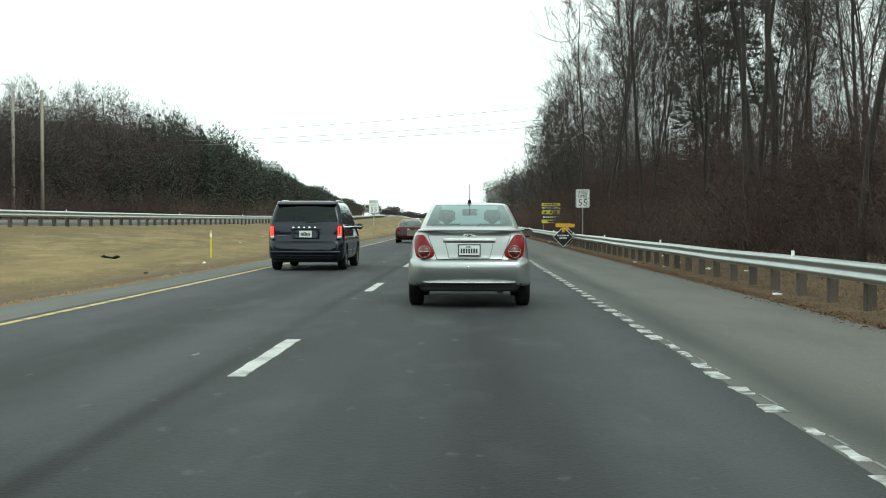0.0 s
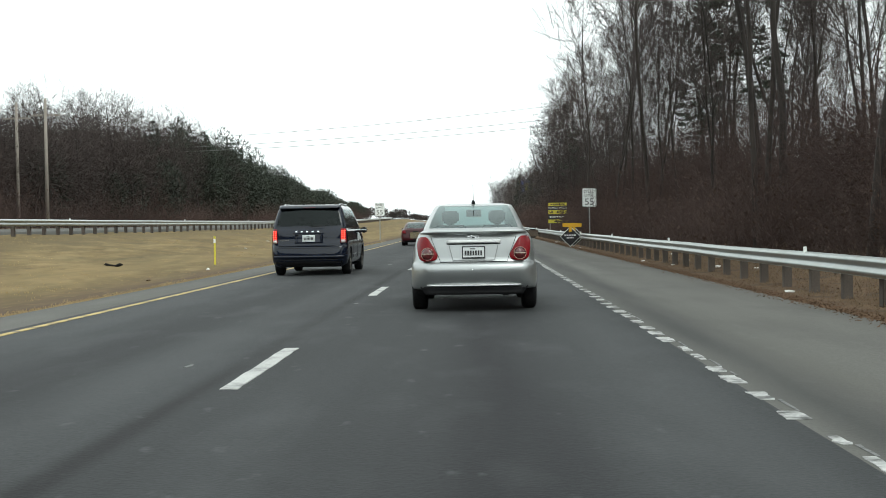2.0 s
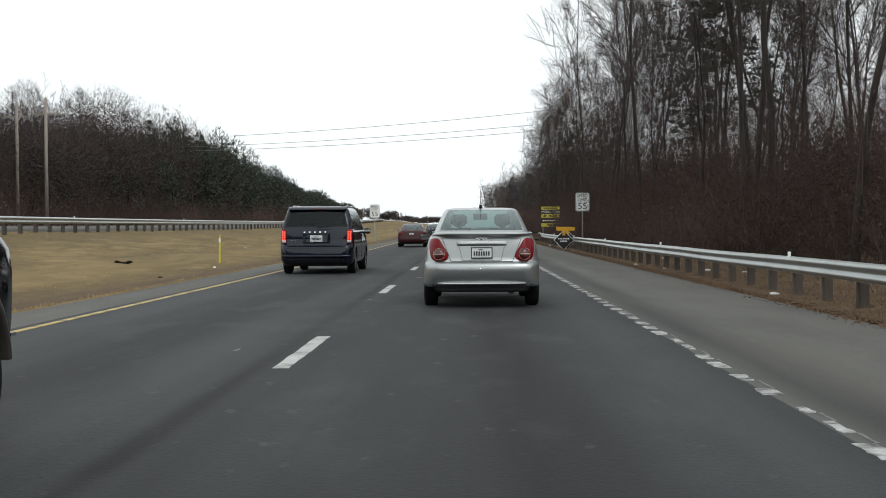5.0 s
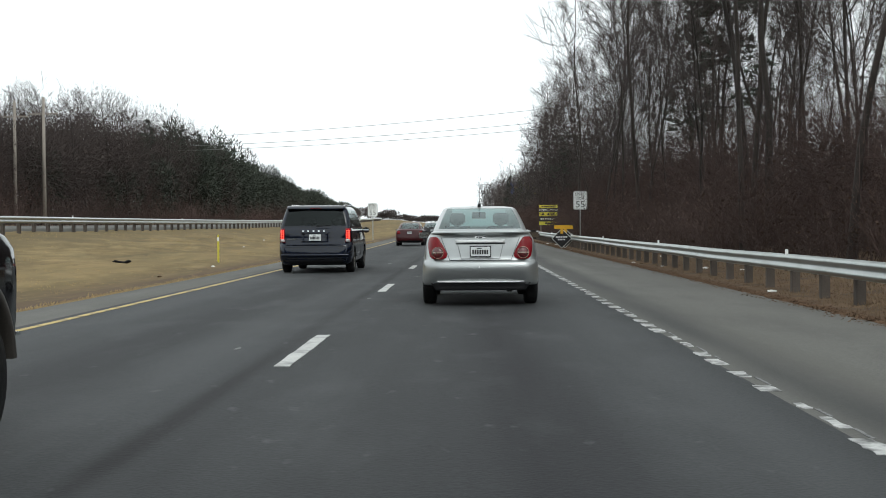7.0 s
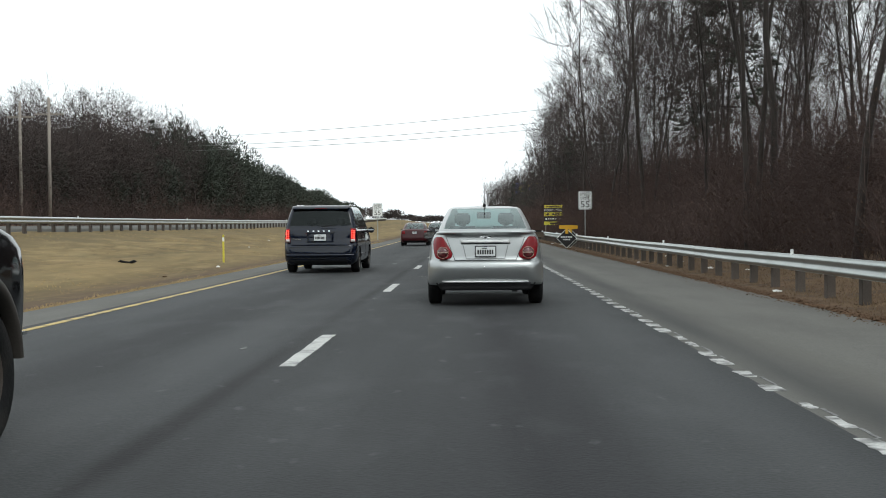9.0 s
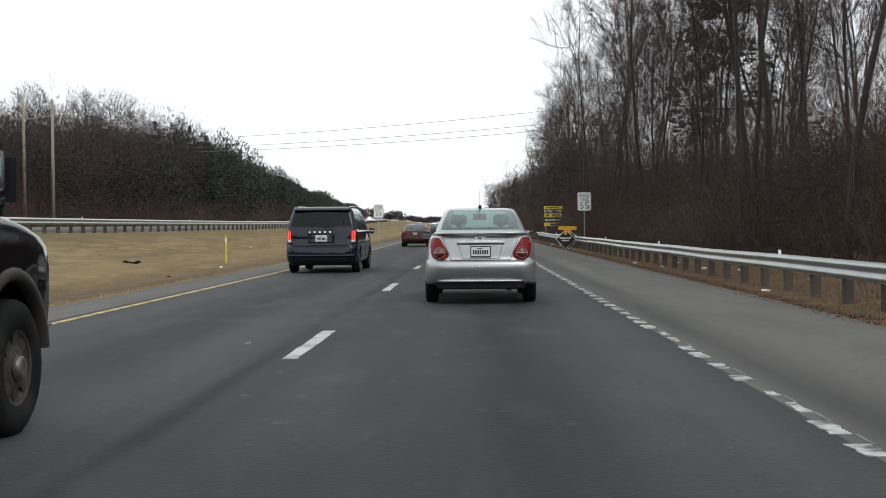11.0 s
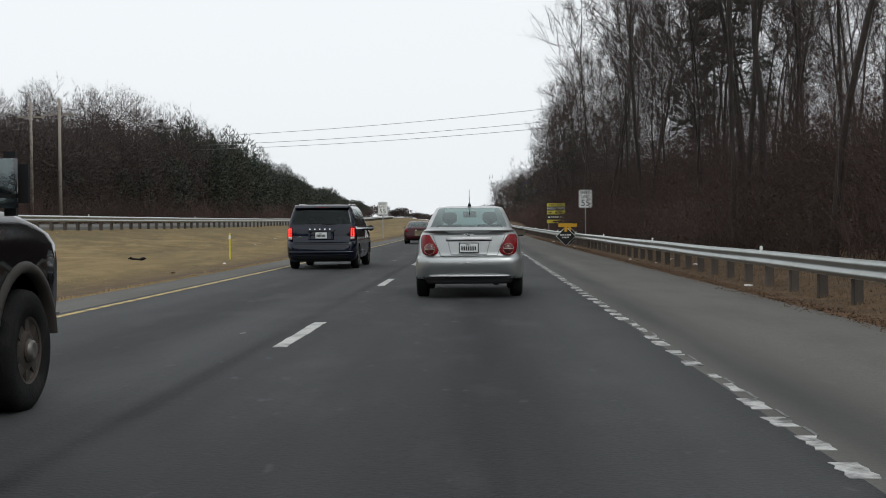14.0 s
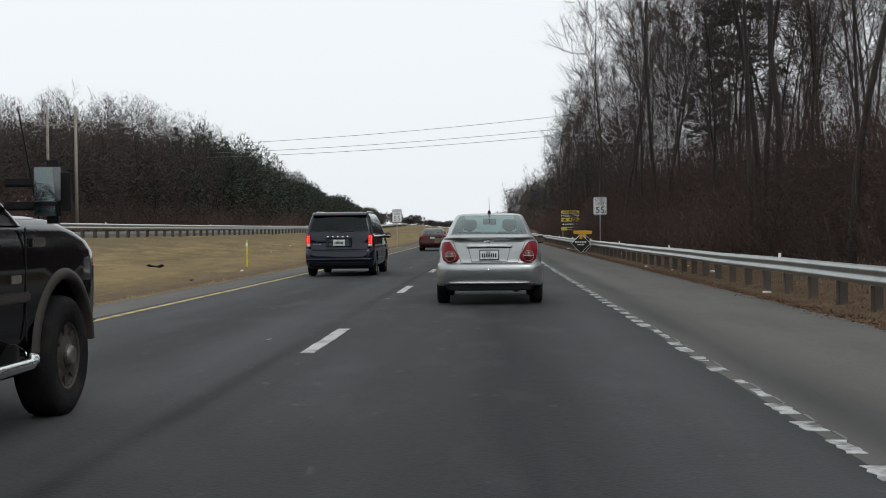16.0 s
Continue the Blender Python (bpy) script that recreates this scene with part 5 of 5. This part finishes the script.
# unseen woods behind, along the road already driven, added to dim the sky's reflection in the cars
for i in range(16):
    put("far", i, pick.choice((pick.uniform(10, 24), pick.uniform(-60, -38))), pick.uniform(-160, 5), pick.uniform(0.9, 1.15))

# trees close to the passing lane, on the stretch already driven
for i in range(7):
    put("near", i, -11.0 - 3.5 * (i % 2) + pick.uniform(-1, 1), -196 + 6 * i, pick.uniform(0.8, 1.0))


def blade(p, d, length, r, way, verts, faces):
    """The smallest twig or tuft of needles: one tapered sliver, turned any way."""
    a = (d.orthogonal().normalized() * math.cos(way) + d.cross(d.orthogonal().normalized()) * math.sin(way)) * r
    k = len(verts)
    verts += [p - a, p + a, p + d * length]
    faces.append((k, k + 1, k + 2))


def crown_haze(name, label, seed, crowns, per, rad, length, mat=None, low=0.24):
    """The fine twigs of many crowns of a wood as one mesh. crowns: (u, s, height, radius) of each."""
    r = random.Random(seed)
    v, f = [], []
    for u, s, h, w in crowns:
        base = on_land(u, s)
        for i in range(per):
            d = Vector((r.gauss(0, 1), r.gauss(0, 1), r.gauss(0.15, 1))).normalized()
            q = r.random() ** 0.45
            p = base + Vector((d.x * w * q, d.y * w * q, h * (0.97 + low) / 2 + d.z * h * (0.97 - low) / 2 * q))
            way = (d * 0.8 + Vector((r.gauss(0, 0.6), r.gauss(0, 0.6), r.gauss(0.25, 0.5)))).normalized()
            blade(p, way, r.uniform(*length), rad * r.uniform(0.8, 1.5), r.uniform(0, 6.283), v, f)
    return tagged(part(name, mesh_of(name, v, f, mat or M_TWIG)), label, "woods", kind="stuff")


def far_rows(first, last, step, inner, gap, rows, low, high, wide):
    out = []
    for k in range(int((last - first) / step)):
        s = first + step * k + pick.uniform(-2, 2)
        out.append((inner - gap * (k % rows) + pick.uniform(-2, 2), s, canopy(s) * pick.uniform(low, high), pick.uniform(*wide)))
    return out


crown_haze("far_woods", "grey-brown leafless canopy of the wood beyond the road", 201, far_rows(66, 200, 1.15, -40, 5, 4, 0.7, 1.08, (2.4, 4.0)), 2500, 0.0165, (0.25, 0.7), M_HAZE)
crown_haze("far_woods", "dark brown tangle of branches low in the wood beyond the road", 206, far_rows(62, 215, 1.9, -40, 4, 3, 0.6, 0.85, (2.6, 4.0)), 2700, 0.02, (0.4, 1.0), M_HAZE, 0.05)
crown_haze("far_woods", "grey-brown leafless canopy behind the evergreens of the far wood", 202, far_rows(200, 470, 3.0, -46, 4, 2, 0.9, 1.1, (2.6, 4.0)), 1300, 0.020, (0.4, 1.0), M_HAZE)
crown_haze("evergreen_woods", "solid dark green wall of evergreens beyond the road", 208, far_rows(168, 470, 2.0, -39, 3, 2, 0.72, 1.0, (2.2, 3.2)), 1300, 0.075, (0.4, 0.9), M_NEEDLE, 0.02)
crown_haze("evergreen_woods", "dark green evergreens below the bare trees of the far wood", 209, far_rows(110, 172, 9.0, -38, 2, 2, 0.4, 0.62, (2.0, 3.0)), 1500, 0.06, (0.3, 0.8), M_NEEDLE, 0.02)
edge_crowns = [(12 + 4.5 * (k % 4) + pick.uniform(-1.5, 1.5), 22 + 1.55 * k + pick.uniform(-2, 2), pick.uniform(12.5, 19) * lower(22 + 1.55 * k), pick.uniform(2.0, 3.4)) for k in range(100)]
crown_haze("woods_canopy", "fine brown leafless twigs of the wood beside the shoulder", 203, edge_crowns, 560, 0.0075, (0.35, 1.1))
edge_crowns = [(13.5 + 5 * (k % 3) + pick.uniform(-1.5, 1.5), 180 + 3.2 * k + pick.uniform(-2, 2), pick.uniform(10.0, 14.0), pick.uniform(2.4, 3.6)) for k in range(80)]
crown_haze("woods_canopy", "brown leafless twigs of the wood farther along the road", 204, edge_crowns, 900, 0.017, (0.5, 1.3))
end_crowns = [(-75 + 1.6 * k + pick.uniform(-1, 1), 640 + pick.uniform(-20, 40), pick.uniform(3.5, 7.5) * (1.0 if abs(k - 40) > 8 else 0.55), pick.uniform(2.5, 4.5)) for k in range(80)]
crown_haze("far_woods", "pale line of bare trees where the road goes out of sight", 205, end_crowns, 320, 0.13, (0.6, 1.5))

rim_crowns = [(10.6 + 1.5 * (s > 95) + pick.uniform(0, 1.5), s + pick.uniform(-2, 2), pick.uniform(11, 18) * lower(s), pick.uniform(2.0, 3.0)) for s in [*range(60, 90, 5), *range(90, 160, 3), *range(160, 180, 5)]]
crown_haze("woods_canopy", "fine brown leafless twigs overhanging the verge", 207, rim_crowns, 1150, 0.0095, (0.3, 0.8))

# taller trees that lean out over the verge where the wood's edge turns
turn_crowns = []
for k in range(12):
    u, s = 9.6 + pick.uniform(-0.7, 1.3), 124 + 2.6 * k + pick.uniform(-1, 1)
    h = pick.uniform(13.5, 18.5) - 0.1 * k
    turn_crowns.append((u, s, h, pick.uniform(2.2, 3.2)))
    if k % 2 == 0:
        put("slim", k // 2, u, s, h / (15, 17, 13, 16)[(k // 2) % 4])
crown_haze("woods_canopy", "brown leafless crowns leaning over the verge", 210, turn_crowns, 1400, 0.0125, (0.3, 0.8))

# a soft fringe of fine brush in front of the stems, and unseen woods along the road already driven
fringe = [(10.3 + 2.0 * pick.random(), 15 + 0.95 * k + pick.uniform(-1, 1), pick.uniform(3.2, 6.6), pick.uniform(1.2, 1.9)) for k in range(170)]
crown_haze("brush", "soft reddish-brown fringe of fine brush at the wood's edge", 211, fringe, 1500, 0.0055, (0.2, 0.7), M_BRUSH, 0.0)
# added out of view, also across the road, to give the car paint dark reflections
behind = [(pick.uniform(11, 26), -14 - 3.2 * k, pick.uniform(13, 18), pick.uniform(2.6, 4.0)) for k in range(75)] + [(-39 - pick.uniform(0, 12), -10 - 3.6 * k, pick.uniform(12, 17), pick.uniform(2.8, 4.2)) for k in range(70)] + [(-60 + 2.2 * k, -270 - pick.uniform(0, 20), pick.uniform(11, 16), 4.0) for k in range(50)]
crown_haze("woods_canopy", "unseen brown leafless woods behind, added to darken the cars' reflections", 212, behind, 520, 0.16, (1.0, 2.4), low=0.0)

# undergrowth
THICK = [thicket_mesh(90 + i, 9, 4, h, 210, 12, 1000, rad=0.007) for i, h in enumerate((4.2, 5.5, 3.4))]
TALL = [thicket_mesh(97 + i, 14, 6, 12.0, 150, 10, 0, rad=0.022, reach=1.8) for i in range(2)]
LOWTHICK = [thicket_mesh(95 + i, 12, 5, 5.0, 150, 7, 300, rad=0.014) for i in range(2)]


def undergrowth(me, u, s, size, label):
    ob = part("undergrowth", me, m=spot(u, s, size, 0))
    e = pick.choice((0, math.pi))
    ob.matrix_basis = Matrix.Translation(on_land(u, s)) @ Euler((0, 0, e)).to_matrix().to_4x4() @ Matrix.Diagonal((size, size, size, 1))
    return tagged(ob, label, "undergrowth", kind="stuff")


i = 0
s = 16.0
while s < 190:
    undergrowth(THICK[i % 3], 9.9 + pick.uniform(-0.4, 0.4), s, pick.uniform(0.9, 1.1), "dense reddish-brown leafless brush at the wood's edge")
    if i % 2 == 0:
        undergrowth(THICK[(i + 1) % 3], 14.5 + pick.uniform(-1, 1), s + 3, pick.uniform(1.2, 1.45), "dense reddish-brown leafless brush among the trees")
    else:
        undergrowth(LOWTHICK[i % 2], 22 + pick.uniform(-2, 2), s + 5, 1.4, "tangled brown brush deeper in the wood")
    s += 7.0
    i += 1
while s < 420:
    undergrowth(LOWTHICK[i % 2], 12.0, s, 1.0, "tangled brown brush along the wood's edge")
    s += 15
    i += 1
s = 20.0
while s < 200:
    undergrowth(TALL[i % 2], 25 + pick.uniform(-2, 2), s, pick.uniform(0.85, 1.1), "tall tangle of grey-brown saplings deep in the wood")
    s += 10
    i += 1
s = 66.0
while s < 175:
    undergrowth(TALL[i % 2], -42 + pick.uniform(-2, 2), s, pick.uniform(0.75, 0.9), "tall tangle of grey-brown saplings in the far wood")
    s += 9
    i += 1
s = 62.0
while s < 460:
    undergrowth(LOWTHICK[i % 2], -36.5 + pick.uniform(-1, 1), s, 1.15, "tangled brown brush below the far trees")
    s += 14
    i += 1

# ---- power line over the road ----
def flat_text(body, size, mat, name, depth=0.004):
    """Letters of the built-in font as a mesh, centred."""
    cu = bpy.data.curves.new(name, "FONT")
    cu.body, cu.size, cu.align_x, cu.align_y, cu.extrude = body, size, "CENTER", "CENTER", depth
    cu.resolution_u = 3
    ob = bpy.data.objects.new(name, cu)
    me = bpy.data.meshes.new_from_object(ob)
    bpy.data.objects.remove(ob)
    bpy.data.curves.remove(cu)
    me.materials.clear()
    me.materials.append(mat)
    return me


def utility_pole(u, s, height):
    base = on_land(u, s)
    pole = thing("utility_pole", "grey wooden utility pole with a crossarm beyond the guardrail", "utility pole", m=Matrix.Translation(base))
    v, f = [], []
    tube([Vector((0, 0, -0.5)), Vector((0, 0, height))], [0.16, 0.11], 10, v, f, True)
    part("pole", mesh_of("pole", v, f, M_WOODPOLE, True), pole)
    part("crossarm", box("crossarm", -1.2, 1.2, -0.05, 0.05, height - 1.4, height - 1.28, M_WOODPOLE, 0.01), pole)
    for x in (-1.05, 0.0, 1.05):
        v, f = [], []
        tube([Vector((x, 0, height - 1.3)), Vector((x, 0, height - 1.08))], [0.05, 0.035], 8, v, f, True)
        part("insulator", mesh_of("insulator", v, f, M_STEEL, True), pole)
    return pole


utility_pole(-34.5, 98, 10.5)
utility_pole(-38.0, 101, 10.5)
for k, (h0, h1) in enumerate(((13.6, 16.6), (12.5, 14.6), (11.9, 13.6))):
    a, b = at(-60, 176 - 1.2 * k, h0), at(34, 150 - 1.2 * k, h1 + 1.5)
    pts = []
    for i in range(25):
        q = i / 24
        pts.append(a.lerp(b, q) - Vector((0, 0, 4 * 1.4 * q * (1 - q))))
    v, f = [], []
    tube(pts, [0.028] * 25, 5, v, f, True)
    tagged(part("power_wire", mesh_of("power_wire", v, f, M_WIRE, True)), "thin sagging overhead wire across the highway", "power line", "overhead wires")


# ---- signs ----
def speed_sign(u, s, turn):
    base = on_land(u, s)
    sign = thing("speed_limit_sign", "white speed limit sign with black 55 on a post", "road sign", "speed limit signs", Matrix.Translation(base) @ pose(0, 0, 0, 0, 0, turn))
    part("post", box("post", -0.04, 0.04, 0.0, 0.07, -0.5, 3.45, M_STEEL, 0.008), sign)
    bm = box_data(-0.457, 0.457, -0.03, -0.018, 2.2, 3.42)
    edges = [e for e in bm.edges if abs(e.verts[0].co.y - e.verts[1].co.y) > 0.005]
    bmesh.ops.bevel(bm, geom=edges, offset=0.06, segments=4, affect="EDGES")
    me = bpy.data.meshes.new("panel")
    bm.to_mesh(me)
    bm.free()
    me.materials.append(M_SIGNWHITE)
    panel = part("panel", me, sign)
    for x0, x1, z0, z1 in ((-0.43, 0.43, 3.375, 3.392), (-0.43, 0.43, 2.228, 2.245), (-0.432, -0.415, 2.245, 3.375), (0.415, 0.432, 2.245, 3.375)):
        part("border", box("border", x0, x1, -0.036, -0.029, z0, z1, M_INK), panel)
    for body, size, z in (("SPEED", 0.27, 3.21), ("LIMIT", 0.27, 2.95), ("55", 0.60, 2.52)):
        part("lettering", flat_text(body, size, M_INK, "lettering"), panel, m=pose(0, -0.034, z, 90, 0, 0) @ Matrix.Diagonal((1.08 if size > 0.5 else 0.98, 1, 1, 1)))
    return sign


speed_sign(7.5, 80, 0)
speed_sign(-8.6, 112, 0)


def yellow_sign(u, s):
    base = on_land(u, s)
    sign = thing("advertising_sign", "black and yellow striped roadside advertising board on two posts", "sign", m=Matrix.Translation(base) @ pose(0, 0, 0, 0, 0, -6))
    part("board", box("board", -0.85, 0.85, 0.0, 0.04, 1.1, 2.95, M_INK, 0.01), sign)
    for z0, z1 in ((2.66, 2.95), (1.92, 2.28), (1.1, 1.42)):
        part("yellow_stripe", box("yellow_stripe", -0.85, 0.85, -0.012, 0.0, z0, z1, M_SIGNYELLOW), sign, "yellow stripe")
    part("lettering", flat_text("MODEL OPEN", 0.27, M_SIGNWHITE, "lettering"), sign, m=pose(0, -0.006, 2.46, 90, 0, 0))
    for x in (-0.5, 0.0, 0.5):
        v, f = [], []
        tube([Vector((x, -0.011, 2.1)), Vector((x, -0.016, 2.1))], [0.1, 0.1], 10, v, f, True)
        part("dot", mesh_of("dot", v, f, M_INK), sign)
    for i in range(7):
        part("unread_bar", box("unread_bar", -0.72 + i * 0.21, -0.58 + i * 0.21, -0.006, 0.0, 1.6, 1.72, M_SIGNWHITE), sign)
        part("unread_bar", box("unread_bar", -0.62 + i * 0.18, -0.5 + i * 0.18, -0.016, -0.012, 2.75, 2.86, M_INK), sign)
    part("logo_bar", box("logo_bar", -0.3, 0.6, -0.016, -0.012, 1.2, 1.32, M_INK), sign)
    for x in (-0.7, 0.7):
        part("post", box("post", x - 0.05, x + 0.05, 0.045, 0.13, -0.5, 2.9, M_WOODPOLE, 0.008), sign)


yellow_sign(7.7, 112)


def work_sign(u, s, turn):
    """A folded portable sign: a black diamond hung upside down below an amber bracket."""
    sign = thing("portable_sign", "black diamond portable road sign with amber bracket, leaning on the verge", "road sign", "portable signs by the guardrail", Matrix.Translation(on_land(u, s)) @ pose(0, 0, 0, 8, 0, turn))
    r = 0.56
    v = [Vector((x, y, z)) for y in (-0.012, 0.012) for x, z in ((0, 0.02), (r, 0.02 + r), (0, 0.02 + 2 * r), (-r, 0.02 + r))]
    f = [(0, 1, 2, 3), (7, 6, 5, 4)] + [(k, k + 4, (k + 1) % 4 + 4, (k + 1) % 4) for k in range(4)]
    part("panel", mesh_of("panel", v, f, M_SIGNWHITE), sign)
    q = 0.93
    v2 = [Vector((w.x * q, w.y - 0.014 if w.y < 0 else w.y - 0.02, 0.02 + r + (w.z - 0.02 - r) * q)) for w in v]
    part("diamond", mesh_of("diamond", v2, f, M_INK), sign)
    for x0, x1, z0, z1 in ((-0.33, 0.33, 0.62, 0.70), (-0.2, 0.2, 0.48, 0.56)):
        for i in range(5):
            w = (x1 - x0) / 5
            part("unread_bar", box("unread_bar", x0 + i * w, x0 + i * w + w * 0.75, -0.034, -0.027, z0, z1, M_SIGNWHITE), sign)
    part("bracket", box("bracket", -0.42, 0.42, -0.05, -0.03, 1.12, 1.32, M_SIGNORANGE, 0.02), sign, "amber bracket")
    part("bracket_stem", box("bracket_stem", -0.08, 0.08, -0.05, -0.03, 0.84, 1.12, M_SIGNORANGE, 0.01), sign, "amber stem")
    part("stay", box("stay", -0.03, 0.03, 0.03, 0.1, 0.0, 1.2, M_STEEL, 0.01), sign)


def billboard(u, s, turn):
    """A large roadside billboard on steel posts, above a grassy bank."""
    sign = thing("billboard", "large yellow and blue billboard with a black lower band on posts", "billboard", m=Matrix.Translation(on_land(u, s)) @ pose(0, 0, 0, 0, 0, turn))
    board = part("board", box("board", -7.0, 7.0, 0.0, 0.3, 4.6, 9.0, M_INK, 0.03), sign)
    part("yellow_panel", box("yellow_panel", -7.0, 7.0, -0.03, 0.0, 6.1, 9.0, M_SIGNYELLOW, 0.01), board, "yellow poster panel")
    part("blue_patch", box("blue_patch", -6.6, -2.4, -0.05, -0.03, 6.1, 9.0, M_SIGNBLUE, 0.005), board, "blue poster patch")
    for x0, x1, z0, z1 in ((-5.6, -5.0, 6.6, 8.5), (-5.0, -2.4, 8.0, 8.5), (-5.0, -3.3, 6.6, 7.1), (-3.8, -3.3, 7.1, 7.6)):
        part("logo_shape", box("logo_shape", x0, x1, -0.07, -0.05, z0, z1, M_SIGNYELLOW, 0.004), board)
    part("lettering", flat_text("REAT RATES FOR 75 YEARS.", 0.78, M_INK, "lettering"), board, m=pose(2.3, -0.035, 7.55, 90, 0, 0) @ Matrix.Diagonal((0.92, 1.2, 1, 1)))
    for i in range(5):
        part("logo_bar", box("logo_bar", 1.9 + 0.72 * i, 2.5 + 0.72 * i, -0.02, 0.0, 5.1, 5.85, M_SIGNWHITE, 0.004), board)
    part("walkway", box("walkway", -7.0, 7.0, -0.9, -0.05, 4.35, 4.42, M_STEEL, 0.01), sign)
    for x in (-5.5, -1.8, 1.8, 5.5):
        part("post", box("post", x - 0.13, x + 0.13, 0.3, 0.56, -0.6, 8.6, M_POST, 0.02), sign)


billboard(21.0, 318, 8)
work_sign(5.15, 66.5, 0)
work_sign(5.5, 68.5, 5)

# ---- small things along the verge ----
bit = random.Random(12)
for i in range(26):
    side = bit.random() < 0.55
    u = bit.uniform(5.05, 7.6) if side else bit.uniform(-17, -7.3)
    s = bit.uniform(14, 90)
    w = bit.uniform(0.04, 0.11)
    bm = bmesh.new()
    bmesh.ops.create_icosphere(bm, subdivisions=1, radius=w)
    for v in bm.verts:
        v.co = Vector((v.co.x * 1.3, v.co.y, v.co.z * 0.45)) * (1 + bit.uniform(-0.35, 0.35))
    me = bpy.data.meshes.new("litter_scrap")
    bm.to_mesh(me)
    bm.free()
    me.materials.append(M_PAPER if bit.random() < 0.7 else M_LITTER)
    tagged(part("litter_scrap", me, m=Matrix.Translation(on_land(u, s) + Vector((0, 0, w * 0.2))) @ pose(0, 0, 0, 0, 0, bit.uniform(0, 360))), "crumpled scrap of roadside litter on the verge", "litter", "litter on the verge")

marker = thing("marker_post", "thin yellow plastic marker post in the grass median", "marker post", m=Matrix.Translation(on_land(-9.6, 45)))
part("post", box("post", -0.035, 0.035, -0.02, 0.02, -0.3, 1.05, M_SIGNYELLOW, 0.01), marker)
part("band", box("band", -0.037, 0.037, -0.024, -0.02, 0.8, 0.95, M_SIGNWHITE), marker)
v, f = [], []
tube([Vector((0.3 * math.cos(a), 0.15 * math.sin(a), 0.05 + 0.04 * math.sin(3 * a))) for a in (0.2, 0.8, 1.4, 2.0, 2.6, 3.0)], [0.03, 0.05, 0.055, 0.05, 0.04, 0.02], 6, v, f, True)
tagged(part("tyre_scrap", mesh_of("tyre_scrap", v, f, M_TYRE, True), m=Matrix.Translation(on_land(-11.6, 39))), "torn dark strip of tyre lying in dry grass", "debris")

# reflector tabs on the rails
for k in range(9):
    for u, h, base in ((5.83, 0.76, -0.06), (-20.0, 0.78, 1.08)):
        s = 22 + 15.24 * k if u > 0 else 60 + 24 * k
        tagged(part("reflector", box("reflector", -0.03, 0.03, -0.01, 0.01, -0.1, 0.05, M_SIGNWHITE, 0.006), m=Matrix.Translation(at(u, s, base + h))), "small white reflector plate on top of the guardrail", "reflector", "guardrail reflectors")


def blade_field(name, label, seed, count, area, mat, h0, h1):
    """Tufts of dry grass blades as one mesh."""
    r = random.Random(seed)
    v, f = [], []
    for i in range(count):
        u, s = area(r)
        p = on_land(u, s)
        for b in range(4):
            d = Vector((r.gauss(0, 0.45), r.gauss(0, 0.45), 1)).normalized()
            spike(p + Vector((r.gauss(0, 0.08), r.gauss(0, 0.08), -0.02)), d, r.uniform(h0, h1), 0.011, v, f)
    tagged(part(name, mesh_of(name, v, f, mat)), label, "grass", kind="stuff")


M_BLADE = material("dry_grass_blades", (0.36, 0.265, 0.135), 0.9, spec=0.1, vary=0.3, scale=0.3, fine=3, bump=0)
M_BLADE_DARK = material("brown_weeds", (0.17, 0.12, 0.072), 0.9, vary=0.35, scale=0.6, fine=3, bump=0)
blade_field("grass", "dry tan grass tufts on the median slope", 3, 3500, lambda r: (-8.6 - 11 * r.random(), 18 + 90 * r.random() ** 1.3), M_BLADE, 0.02, 0.06)
blade_field("weeds", "brown dead weeds and leaves under the guardrail", 4, 8000, lambda r: (5.3 + 3.6 * r.random() ** 0.7, 10 + 110 * r.random() ** 1.5), M_BLADE_DARK, 0.02, 0.13)
blade_field("grass", "ragged tan grass along the edge of the passing lane's shoulder", 6, 5000, lambda r: (-6.95 - abs(r.gauss(0, 0.28)), 8 + 90 * r.random() ** 1.4), M_BLADE, 0.03, 0.09)


def leaf_drift(name, label, seed, count, area, mat):
    """Fallen leaves and grit lying on the ground as one mesh of small curled quads."""
    r = random.Random(seed)
    v, f = [], []
    for i in range(count):
        u, s = area(r)
        p = at(u, s, (-0.03 if u < 5.0 else land(u)) + 0.012 + 0.01 * r.random())
        turn, w, ln = r.uniform(0, 6.283), r.uniform(0.008, 0.02), r.uniform(0.014, 0.034)
        a = Vector((math.cos(turn), math.sin(turn), r.uniform(-0.2, 0.35))) * ln
        b = Vector((-math.sin(turn), math.cos(turn), r.uniform(-0.2, 0.35))) * w
        k = len(v)
        v += [p - a, p - b, p + a + Vector((0, 0, 0.012)), p + b]
        f.append((k, k + 1, k + 2, k + 3))
    tagged(part(name, mesh_of(name, v, f, mat)), label, "leaf litter", kind="stuff")


M_LEAF = material("fallen_brown_leaves", (0.112, 0.070, 0.044), 0.9, spec=0.1, vary=0.45, scale=1.5, fine=12, bump=0)
leaf_drift("fallen_leaves", "drift of fallen brown leaves along the edge of the paved shoulder", 8, 22000, lambda r: (5.02 + r.gauss(0.12, 0.16) + 0.10 * math.sin(r.random() * 6), 9 + 95 * r.random() ** 1.4), M_LEAF)
leaf_drift("fallen_leaves", "brown leaves scattered below the guardrail", 9, 9000, lambda r: (5.2 + 2.6 * r.random(), 9 + 95 * r.random() ** 1.4), M_LEAF)
